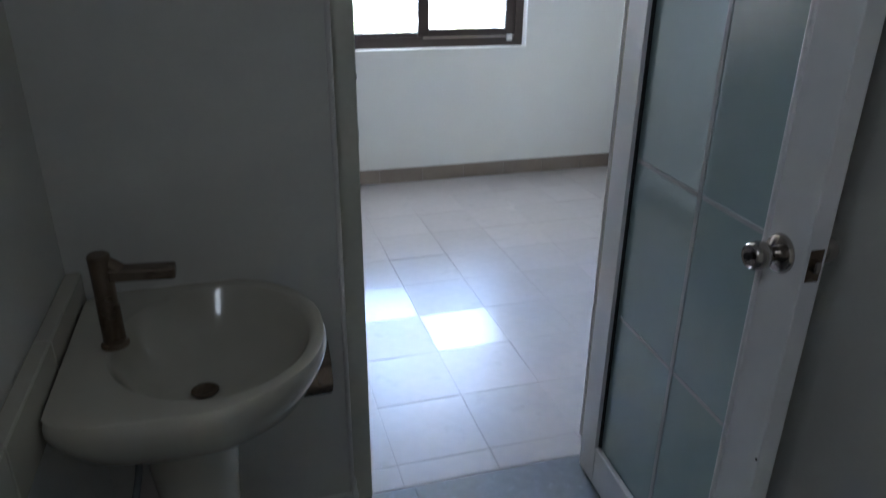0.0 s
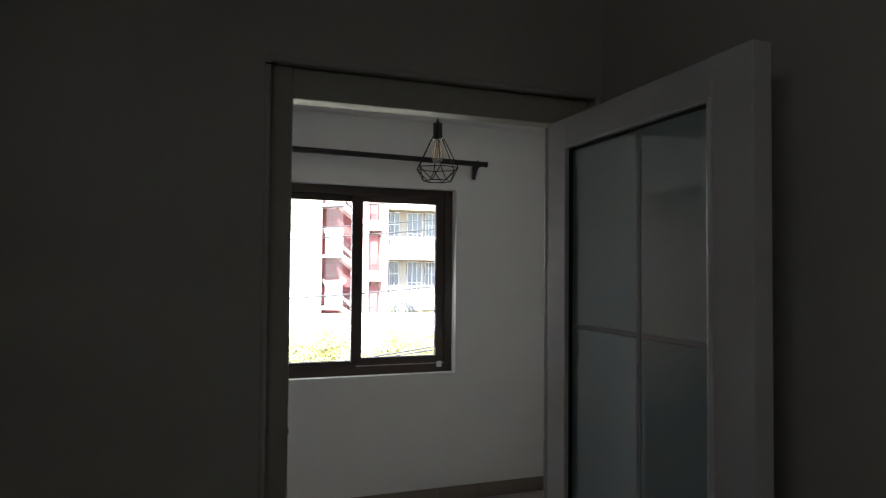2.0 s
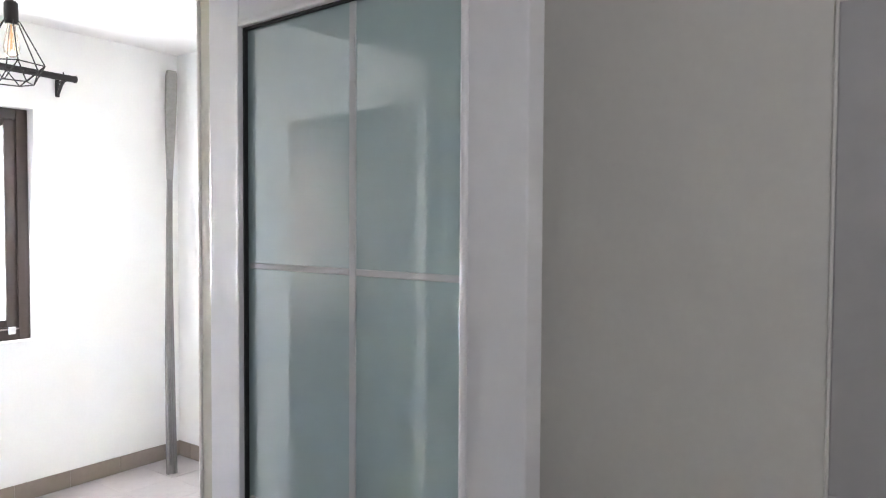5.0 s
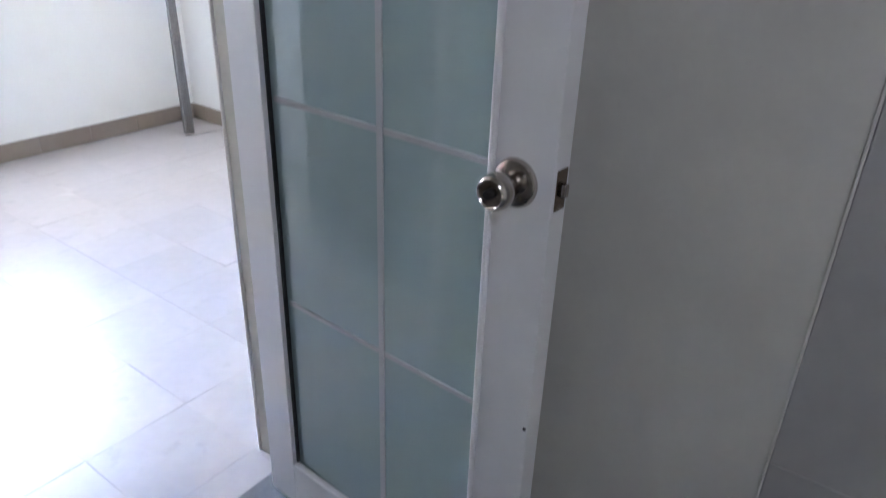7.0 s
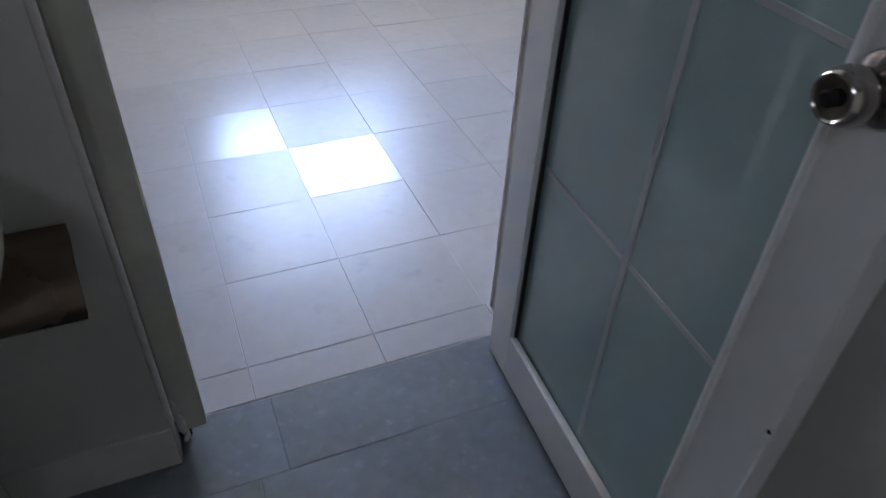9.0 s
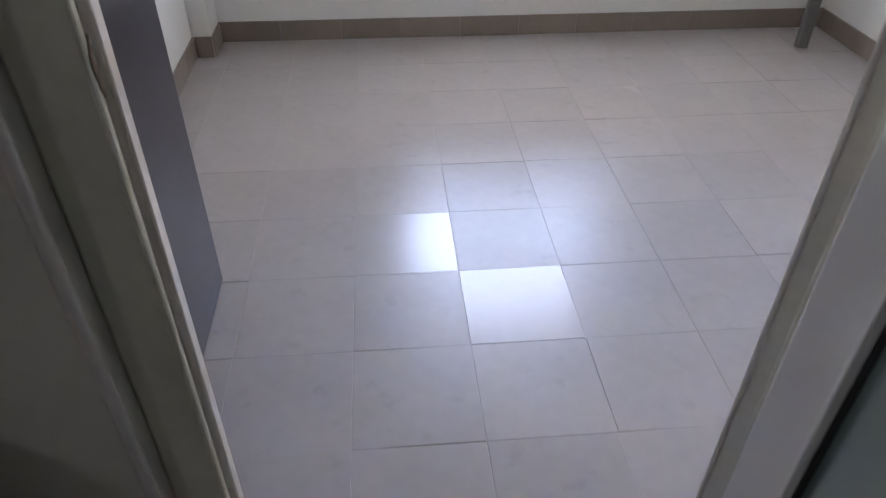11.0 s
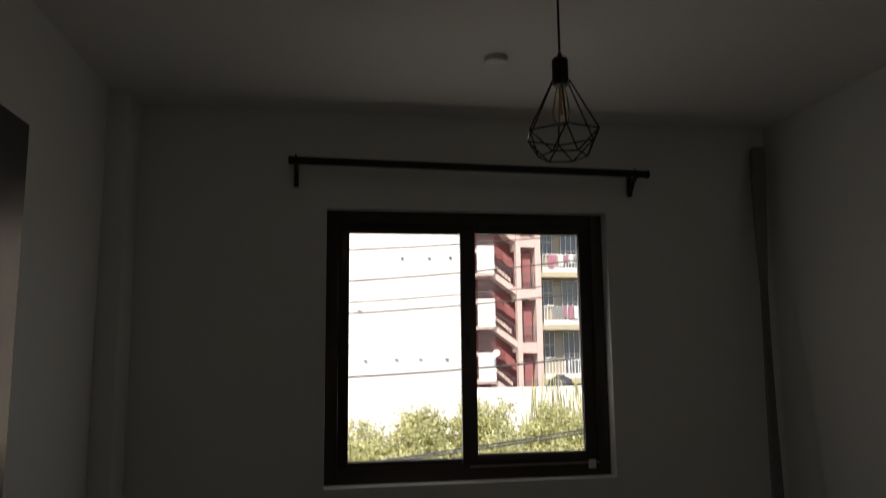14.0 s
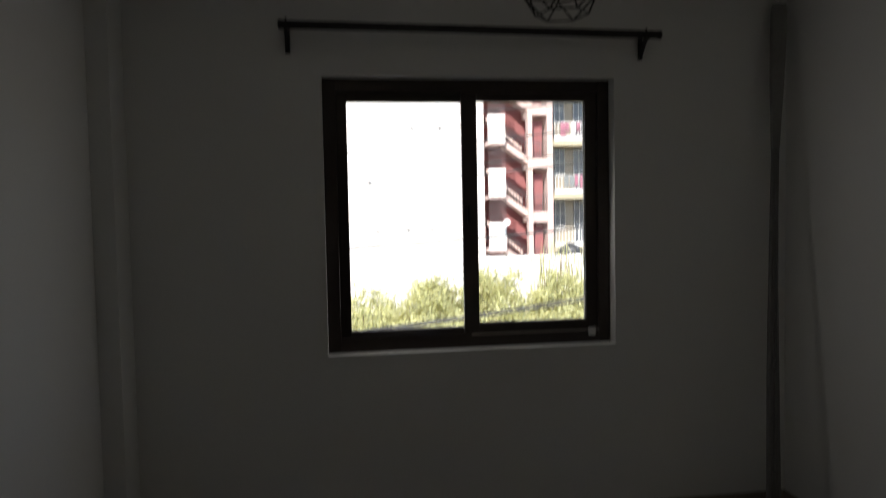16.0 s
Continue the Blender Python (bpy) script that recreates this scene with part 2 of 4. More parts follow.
bm = bmesh.new()
box(bm, XL - 0.3, WX0, YW, YW + 0.20, -0.1, ZC)
box(bm, WX1, XR + 0.3, YW, YW + 0.20, -0.1, ZC)
box(bm, WX0, WX1, YW, YW + 0.20, -0.1, WZ0)
box(bm, WX0, WX1, YW, YW + 0.20, WZ1, ZC)
wall("wall_north", "off-white painted plaster wall around the window", bm)
wall("wall_west", "off-white painted plaster wall behind the wardrobe", B(XL - 0.3, XL, YB, YW, -0.1, ZC))
wall("wall_column", "shallow painted plaster column in the corner", B(XL, -1.0, 2.64, YW, -0.1, ZC))
wall("wall_east", "off-white painted plaster wall of the bedroom", B(XR, XR + 0.3, YB, YW, -0.1, ZC))
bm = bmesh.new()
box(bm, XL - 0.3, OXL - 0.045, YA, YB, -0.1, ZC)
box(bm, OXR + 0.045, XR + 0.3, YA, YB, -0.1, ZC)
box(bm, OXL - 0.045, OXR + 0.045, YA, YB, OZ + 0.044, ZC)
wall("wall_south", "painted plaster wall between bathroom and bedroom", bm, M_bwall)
thing("ceiling", B(XL - 0.3, XR + 0.3, BY - 0.3, YW + 0.2, ZC, ZC + 0.2), M_ceil, "matt off-white painted ceiling", "ceiling", kind="structure")
floor = thing("floor", B(XL - 0.3, XR + 0.3, -0.105, YW + 0.2, -0.15, -0.0012), M_grout, "grey ceramic tile floor with thin dark joints", "floor", kind="structure")
bath_floor = thing("bathroom_floor", B(BXL - 0.3, BXR + 0.3, BY - 0.3, -0.105, -0.15, -0.0013), M_bgrout, "slate-blue ceramic tile floor of the bathroom", "floor", kind="structure")

# ---- structure: bathroom ----
bm = bmesh.new()
box(bm, BXL - 0.3, BXL, BY, -2.0, -0.1, ZC)
box(bm, BXL - 0.3, BXL, -1.5, YA, -0.1, ZC)
box(bm, BXL - 0.3, BXL, -2.0, -1.5, -0.1, 1.95)
box(bm, BXL - 0.3, BXL, -2.0, -1.5, 2.29, ZC)
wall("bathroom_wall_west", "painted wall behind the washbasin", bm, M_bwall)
# unseen window and its opening, added to go with the bathroom fill light
part("pane", B(BXL - 0.10, BXL - 0.094, -1.999, -1.501, 1.951, 2.289), M_milk, tagged(new("added_window"), "unseen high bathroom window with a milky pane, added for the fill light", "window", kind="structure"))
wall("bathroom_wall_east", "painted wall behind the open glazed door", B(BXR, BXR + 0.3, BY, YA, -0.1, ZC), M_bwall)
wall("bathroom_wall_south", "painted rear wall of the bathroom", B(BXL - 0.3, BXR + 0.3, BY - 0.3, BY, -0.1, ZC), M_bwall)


# ---- door frame ----
def door_frame():
    f = empty("door_frame", "cream painted door frame, chipped at the foot", "door frame", kind="structure")
    y0, y1 = -0.158, -0.018
    for sx, name in ((OXL, "jamb"), (OXR, "jamb")):
        s = -1 if sx == OXL else 1
        bm = bmesh.new()
        if s < 0:
            box(bm, sx - 0.045, sx + 0.016, y0, -0.143, 0.035, OZ + 0.044, bevel=0.004)
        else:
            box(bm, sx, sx + 0.045, y0, y1, 0.0, OZ + 0.044, bevel=0.004)
        part(name, bm, M_frame, f)
        bm = bmesh.new()
        if s < 0:
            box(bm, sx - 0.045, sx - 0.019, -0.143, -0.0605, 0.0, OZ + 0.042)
            part("rebate", bm, M_rebate, f, "rebate, coloured dark for the shade in it")
        else:
            box(bm, sx - 0.006, sx, -0.104, -0.062, 0.0, OZ - 0.010, bevel=0.003)
            part("door_stop", bm, M_frame, f)
        bm = bmesh.new()
        if s < 0:
            box(bm, sx - 0.040, sx - 0.008, -0.060, -0.008, 0.0, OZ + 0.042, bevel=0.003)
            for v in bm.verts:
                if v.co.x > sx - 0.02 and v.co.y > -0.03:
                    v.co.x -= 0.011
        else:
            box(bm, sx - 0.003, sx + 0.04, -0.0165, -0.008, 0.0, OZ + 0.042, bevel=0.003)
        part("edge_bead", bm, M_bead, f, "pale edge bead")
    bm = bmesh.new()
    box(bm, OXL + 0.016, OXR, y0, -0.100, 1.992, OZ + 0.042, bevel=0.003)
    box(bm, OXL + 0.016, OXR, -0.100, -0.0125, OZ, OZ + 0.041)
    box(bm, OXL - 0.019, OXL + 0.016, -0.142, y1 - 0.002, OZ + 0.0005, OZ + 0.040)
    part("head", bm, M_frame, f)
    part("edge_bead", B(OXL - 0.04, OXR + 0.04, -0.0120, -0.0075, OZ - 0.001, OZ + 0.042, bevel=0.0015), M_door, f, "white edge bead")
    bm = bmesh.new()
    rnd = random.Random(8)
    for k in range(12):
        z = 1.090 + k * 0.0042
        w = 0.010 * math.sin(math.pi * (k + 0.8) / 12.6)
        box(bm, OXL + 0.006, OXL + 0.0172, -0.1440 - 0.9 * w + rnd.uniform(-0.001, 0.001), -0.1425 + rnd.uniform(-0.001, 0.001), z - 0.003, z + 0.003, bevel=0.001, seg=1)
    part("strike_recess", bm, M_bare, f, "rough bare-wood strike recess")
    part("screw_hole", tube(bmesh.new(), (OXL + 0.006, -0.150, 1.243), (OXL + 0.0172, -0.150, 1.243), 0.006), M_dark, f)
    for x in (OXL - 0.047, OXR + 0.047):
        part("plaster_arris", tube(bmesh.new(), (x, YA + 0.004, 0.12), (x, YA + 0.004, OZ + 0.044), 0.0075, seg=12), M_bead, f, "pale worn plaster corner", smooth=True)
    part("plaster_arris", tube(bmesh.new(), (OXL - 0.047, YA + 0.004, OZ + 0.046), (OXR + 0.047, YA + 0.004, OZ + 0.046), 0.0075, seg=12), M_bwall, f, smooth=True)
    part("nail", tube(bmesh.new(), (OXL - 0.052, YA - 0.006, OZ + 0.031), (OXL - 0.030, YA - 0.004, OZ + 0.031), 0.0018, seg=8), M_dark, f, "dark bent nail")
    # broken plaster at the foot of the jamb
    bm = bmesh.new()
    rnd = random.Random(4)
    for k in range(22):
        z = 0.018 + 0.115 * k / 22
        x = OXL - 0.026 - 0.10 * z + rnd.uniform(-0.004, 0.004)
        c = Vector((x, -0.158 + rnd.uniform(-0.004, 0.003), z))
        g = bmesh.ops.create_icosphere(bm, subdivisions=1, radius=rnd.uniform(0.007, 0.011), matrix=Matrix.Translation(c) @ Matrix.Diagonal((0.8, 0.6, 1.5, 1.0)))
        for v in g["verts"]:
            v.co += Vector([rnd.uniform(-0.003, 0.003) for _ in range(3)])
    part("broken_plaster", bm, M_white, f, "chipped white plaster")
    return f


door_frame()


# ---- glazed door ----
def door_leaf():
    d = empty("door_1", "white bathroom door with frosted glass panes, standing open", "door", kind="structure")
    z0, z1 = 0.008, 1.990
    gy0, gy1, gz0, gz1 = -0.774, -0.246, 0.140, 1.920
    part("stile", B(LX0, LX1, LY0, gy0, z0, z1, bevel=0.003), M_door, d)
    part("stile", B(LX0, LX1, gy1, LY1, z0, z1, bevel=0.003), M_door, d)
    part("rail", B(LX0, LX1, gy0, gy1, gz1, z1 - 0.0005, bevel=0.003), M_door, d)
    part("rail", B(LX0, LX1, gy0, gy1, z0 + 0.0005, gz0, bevel=0.003), M_door, d)
    # glazing beads on the seen face and behind
    for x0, x1 in ((LX0 - 0.007, LX0 + 0.010), (LX1 - 0.010, LX1 + 0.007)):
        part("glazing_bead", B(x0, x1, gy0 - 0.001, gy0 + 0.009, gz0, gz1, bevel=0.004, seg=3), M_door, d)
        part("glazing_bead", B(x0, x1, gy1 - 0.007, gy1 + 0.001, gz0, gz1, bevel=0.002), M_door, d)
        part("glazing_bead", B(x0, x1, gy0 + 0.009, gy1 - 0.007, gz1 - 0.011, gz1 + 0.001, bevel=0.003), M_door, d)
        part("glazing_bead", B(x0, x1, gy0 + 0.009, gy1 - 0.007, gz0 - 0.001, gz0 + 0.011, bevel=0.003), M_door, d)
    part("seal", B(LX0 + 0.004, LX0 + 0.012, gy1 - 0.0117, gy1 - 0.0073, gz0 + 0.011, gz1 - 0.011), M_seal, d, "black rubber seal")
    part("seal", B(LX0 + 0.004, LX0 + 0.012, gy0 + 0.012, gy1 - 0.012, gz1 - 0.0150, gz1 - 0.0112), M_seal, d, "black rubber seal")
    rows = [gz0, 0.598, 1.034, 1.472, gz1]
    mid = -0.535
    cols = [gy0, mid, gy1]
    px = LX0 + 0.013
    for a, b in zip(rows, rows[1:]):
        for c, e in zip(cols, cols[1:]):
            part("glass_pane", B(px, px + 0.006, c + 0.0005, e - 0.0005, a + 0.0005, b - 0.0005), M_frost, d, "frosted blue-grey glass")
    part("glazing_bar", B(px - 0.0022, px + 0.0085, mid - 0.0075, mid + 0.0075, gz0 + 0.011, gz1 - 0.0155, bevel=0.001, seg=1), M_bar, d)
    for z in rows[1:-1]:
        for c, e in ((gy0 + 0.0112, mid - 0.0078), (mid + 0.0078, gy1 - 0.017)):
            part("glazing_bar", B(px - 0.0020, px + 0.0080, c, e, z - 0.0055, z + 0.0055, bevel=0.001, seg=1), M_bar, d)
    # knob, rose, latch on the free stile
    ky, kz = -0.812, 1.022
    for s, x in ((-1, LX0), (1, LX1)):
        m = Matrix.Translation((x, ky, kz)) @ Matrix.Rotation(radians(90 * s), 4, "Y")
        k = part("knob", lathe(bmesh.new(), [(0.0135, 0.006), (0.0130, 0.020), (0.0160, 0.026), (0.0245, 0.034), (0.0265, 0.044), (0.0255, 0.056), (0.0215, 0.063), (0.0205, 0.0635), (0.0185, 0.0615), (0.0, 0.061)], m=m), M_steel, d, "polished steel knob", smooth=True)
        part("rose", lathe(bmesh.new(), [(0.036, 0.0), (0.036, 0.003), (0.033, 0.008), (0.022, 0.012), (0.013, 0.013), (0.0, 0.013)], m=m), M_steel, k, smooth=True)
        part("turn_button", lathe(bmesh.new(), [(0.0075, 0.060), (0.0075, 0.068), (0.006, 0.070), (0.0, 0.070)], m=m, seg=16), M_dark, k, smooth=True)
    part("latch_plate", B(LX0 + 0.007, LX1 - 0.007, LY0 - 0.0014, LY0 + 0.002, kz - 0.03, kz + 0.03, bevel=0.0006, seg=1), M_brass, d, "brown latch plate")
    part("latch_bolt", B(LX0 + 0.014, LX1 - 0.014, LY0 - 0.011, LY0, kz - 0.010, kz + 0.010, bevel=0.003), M_steel, d)
    part("nail_hole", tube(bmesh.new(), (LX0 - 0.0012, -0.867, 0.612), (LX0 + 0.002, -0.867, 0.612), 0.0030, seg=8), M_dark, d)
    for z in (0.25, 1.0, 1.75):
        h = part("hinge", tube(bmesh.new(), (LX1 + 0.004, LY1 + 0.006, z - 0.04), (LX1 + 0.004, LY1 + 0.006, z + 0.04), 0.006, seg=12), M_steel, d, smooth=True)
    # a little past square
    d.matrix_world = Matrix.Translation((0.249, LY1, 0)) @ Matrix.Rotation(radians(-2.9), 4, "Z") @ Matrix.Translation((-LX0, -LY1, 0))
    return d


door_leaf()


# ---- window ----
def window():
    w = empty("window_1", "brown aluminium two-pane sliding window, shut", "window", kind="structure")
    y0, y1 = 2.902, 2.977
    fw = 0.058 + 0.002
    zb = WZ0 + 0.013
    g = 0.0006
    part("window_frame", B(WX0 + g, WX0 + fw, y0, y1, WZ0 + g, WZ1 - g, bevel=0.003), M_alu, w)
    part("window_frame", B(WX1 - fw, WX1 - g, y0, y1, WZ0 + g, WZ1 - g, bevel=0.003), M_alu, w)
    part("window_frame", B(WX0 + fw, WX1 - fw, y0, y1, WZ1 - fw, WZ1 - g, bevel=0.003), M_alu, w)
    part("window_frame", B(WX0 + fw, WX1 - fw, y0, y1, WZ0 + g, zb + 0.052, bevel=0.003), M_alu, w)
    part("sill_track", B(WX0 + fw, WX1 - fw, y0 + 0.004, y0 + 0.009, zb + 0.052, zb + 0.062), M_alu, w)
    part("sill_track", B(0.54, WX1 - fw, y0 - 0.004, y0 + 0.001, zb + 0.046, zb + 0.0535), M_handle, w, "bare aluminium track edge")
    for name, x0, x1, yy, l, r, low in (("sash", WX0 + fw - 0.012, 0.577, 2.943, 0.062, 0.060, 0.030), ("sash", 0.508, WX1 - fw + 0.012, 2.915, 0.074, 0.071, 0.050)):
        z0, z1 = zb + 0.050, WZ1 - fw + 0.018
        bm = bmesh.new()
        box(bm, x0, x0 + l, yy, yy + 0.026, z0, z1, bevel=0.003)
        box(bm, x1 - r, x1, yy, yy + 0.026, z0, z1, bevel=0.003)
        box(bm, x0 + l, x1 - r, yy, yy + 0.026, z1 - 0.060, z1, bevel=0.003)
        box(bm, x0 + l, x1 - r, yy, yy + 0.026, z0, z0 + low, bevel=0.003)
        s = part(name, bm, M_alu, w)
        p = part("pane", B(x0 + l - 0.008, x1 - r + 0.008, yy + 0.010, yy + 0.015, z0 + low - 0.008, z1 - 0.052), M_glass, s, "clear glass")
        p.visible_shadow = False
        # pale strips added to draw the daylight on two inner sash edges
        bm = bmesh.new()
        box(bm, x1 - r - 0.0035, x1 - r + 0.001, yy + 0.0155, yy + 0.025, z0 + low, z1 - 0.06)
        box(bm, x0 + l, x1 - r - 0.0035, yy + 0.0155, yy + 0.025, z0 + low - 0.0005, z0 + low + 0.0035)
        part("lit_edge", bm, M_lit_edge, s, "pale strip painted in as the lit inner sash edge")
    part("window_catch", B(0.528, 0.544, 2.896, 2.916, 1.50, 1.58, bevel=0.004), M_black, w, "black catch")
    part("corner_block", B(1.126, 1.162, 2.888, 2.904, zb + 0.022, zb + 0.062, bevel=0.003), M_white, w, "white plastic block")
    return w


window()
thing("window_sill", B(WX0, WX1, YW + 0.001, 2.902, WZ0 - 0.02, WZ0 + 0.0008), M_wall, "plain plastered window sill", "sill", kind="structure")


# ---- curtain rod ----
def curtain_rod():
    c = empty("curtain_rod", "black metal curtain rod on two wall brackets", "curtain rod")
    y, z = 2.752, 2.378
    dz = 0.009
    part("rod", tube(bmesh.new(), (-0.318, y, z + dz), (1.438, y, z - dz), 0.0185, seg=24), M_black, c, smooth=True)
    for x0, s in ((-0.318, -1), (1.438, 1)):
        m = Matrix.Translation((x0, y, z - s * dz)) @ Matrix.Rotation(radians(90 * s), 4, "Y")
        part("end_cap", lathe(bmesh.new(), [(0.0195, -0.010), (0.0205, -0.004), (0.0205, 0.004), (0.014, 0.008), (0.0, 0.009)], m=m), M_black, c, smooth=True)
    for x, z, zl in ((-0.292, z + dz, 2.277), (1.372, z - dz, 2.267)):
        bm = bmesh.new()
        box(bm, x - 0.011, x + 0.011, YW - 0.012, YW, zl, 2.392, bevel=0.003)
        box(bm, x - 0.009, x + 0.009, y - 0.022, YW - 0.012, z - 0.026, z - 0.0165, bevel=0.002)
        pts = [(YW - 0.010, zl + 0.012), (YW - 0.030, zl + 0.034), (YW - 0.052, zl + 0.062), (y - 0.004, z - 0.022)]
        for (a, b), (a2, b2) in zip(pts, pts[1:]):
            tube(bm, (x, a, b), (x, a2, b2), 0.0085, seg=10)
        part("bracket", bm, M_black, c)
        part("set_screw", tube(bmesh.new(), (x, y, z + 0.014), (x, y, z + 0.030), 0.004, seg=10), M_black, c)
    return c


curtain_rod()


# ---- pendant lamp ----
def pendant():
    x, y = 0.478, 1.245
    p = empty("pendant_lamp", "black wire-cage pendant lamp with a clear filament bulb, unlit", "pendant lamp")
    rose = part("ceiling_rose", lathe(bmesh.new(), [(0.050, 0.0), (0.050, -0.024), (0.047, -0.028), (0.008, -0.029), (0.007, -0.040), (0.0, -0.040)], (x, y, ZC), seg=36), M_black, p, "glossy black canopy", smooth=True)
    for a in (25, 205):
        cx, cy = x + 0.036 * math.cos(radians(a)), y + 0.036 * math.sin(radians(a))
        part("screw", tube(bmesh.new(), (cx, cy, ZC - 0.033), (cx, cy, ZC - 0.028), 0.004, seg=10), M_steel, rose)
    part("cord", tube(bmesh.new(), (x, y, 2.31), (x, y, ZC - 0.03), 0.0032, seg=10), M_black, p)
    part("cord_grip", tube(bmesh.new(), (x, y, 2.284), (x, y, 2.306), 0.010, 0.004, seg=14), M_black, p, smooth=True)
    part("lamp_holder", lathe(bmesh.new(), [(0.0, 2.289), (0.017, 2.289), (0.0215, 2.284), (0.0215, 2.226), (0.019, 2.221), (0.019, 2.212), (0.0, 2.212)], (x, y, 0)), M_black, p, smooth=True)
    cage = empty("cage", "", "")
    cage.parent = p
    n = 6
    top, wide, low = [], [], []
    for k in range(n):
        a = 2 * math.pi * k / n + 0.30
        top.append(Vector((x + 0.026 * math.cos(a), y + 0.026 * math.sin(a), 2.222)))
        wide.append(Vector((x + 0.102 * math.cos(a), y + 0.102 * math.sin(a), 2.078)))
        a += math.pi / n
        low.append(Vector((x + 0.064 * math.cos(a), y + 0.064 * math.sin(a), 2.019)))
    wires = []
    for k in range(n):
        wires += [(top[k], wide[k]), (wide[k], wide[(k + 1) % n]), (low[k], low[(k + 1) % n]), (wide[k], low[k]), (wide[(k + 1) % n], low[k]), (top[k], top[(k + 1) % n])]
    for a, b in wires:
        part("wire", tube(bmesh.new(), a, b, 0.0022, seg=8), M_black, cage)
    bulb = part("bulb", lathe(bmesh.new(), [(0.012, 2.215), (0.013, 2.202), (0.018, 2.180), (0.0235, 2.150), (0.025, 2.134), (0.0225, 2.117), (0.014, 2.106), (0.0, 2.102)], (x, y, 0)), M_bulb, p, "clear glass bulb", smooth=True)
    bulb.visible_shadow = False
    bm = bmesh.new()
    for k in range(5):
        a = 2 * math.pi * k / 5
        tube(bm, (x + 0.004 * math.cos(a), y + 0.004 * math.sin(a), 2.185), (x + 0.012 * math.cos(a + 0.3), y + 0.012 * math.sin(a + 0.3), 2.125), 0.0009, seg=5)
    tube(bm, (x, y, 2.130), (x, y, 2.212), 0.003, seg=8)
    part("filament", bm, M_fil, bulb, "amber filament")
    return p


pendant()

# ---- smoke detector ----
sd = empty("smoke_detector", "round white smoke detector on the ceiling", "smoke detector")
part("base", lathe(bmesh.new(), [(0.050, 0.0), (0.050, -0.007), (0.048, -0.009), (0.0, -0.009)], (0.512, 2.105, ZC), seg=36), M_white, sd, smooth=True)
part("slot_ring", lathe(bmesh.new(), [(0.040, -0.009), (0.040, -0.0125), (0.0, -0.0125)], (0.512, 2.105, ZC), seg=36), M_hose, sd, "dark vent slot", smooth=True)
part("cover", lathe(bmesh.new(), [(0.047, -0.0125), (0.0465, -0.019), (0.041, -0.023), (0.0, -0.0235)], (0.512, 2.105, ZC), seg=36), M_white, sd, smooth=True)


# ---- wardrobe ----
def wardrobe():
    w = empty("wardrobe", "dark grey-brown laminate wardrobe with two shut doors", "wardrobe")
    x0, x1, y0, y1, z1 = XL + 0.004, -0.714, YB + 0.004, 0.938, 1.960
    part("side_panel", B(x0, x1, y0, y0 + 0.018, 0.0, z1, bevel=0.001, seg=1), M_wood_in, w)
    part("side_panel", B(x0, x1, y1 - 0.018, y1, 0.0, z1, bevel=0.001, seg=1), M_wood, w)
    part("top_panel", B(x0, x1, y0 + 0.018, y1 - 0.018, z1 - 0.018, z1, bevel=0.001, seg=1), M_wood, w)
    part("back_panel", B(x0, x0 + 0.006, y0 + 0.018, y1 - 0.018, 0.02, z1 - 0.018), M_wood_in, w)
    part("bottom_panel", B(x0 + 0.006, x1, y0 + 0.018, y1 - 0.018, 0.02, 0.038), M_wood_in, w)
    mid = 0.498
    for a, b, hy in ((y0 + 0.001, mid - 0.0015, 0.452), (mid + 0.0015, y1 - 0.001, 0.543)):
        d = part("door", B(x1 + 0.001, -0.694, a, b, 0.008, z1 - 0.001, bevel=0.0015), M_wood, w, "dark laminate door")
        bm = bmesh.new()
        tube(bm, (-0.674, hy, 0.905), (-0.674, hy, 1.126), 0.0062, seg=16)
        for z in (0.930, 1.100):
            tube(bm, (-0.703, hy, z), (-0.674, hy, z), 0.0045, seg=12)
        part("handle", bm, M_handle, d, "brushed steel bar handle", smooth=True)
    return w


wardrobe()


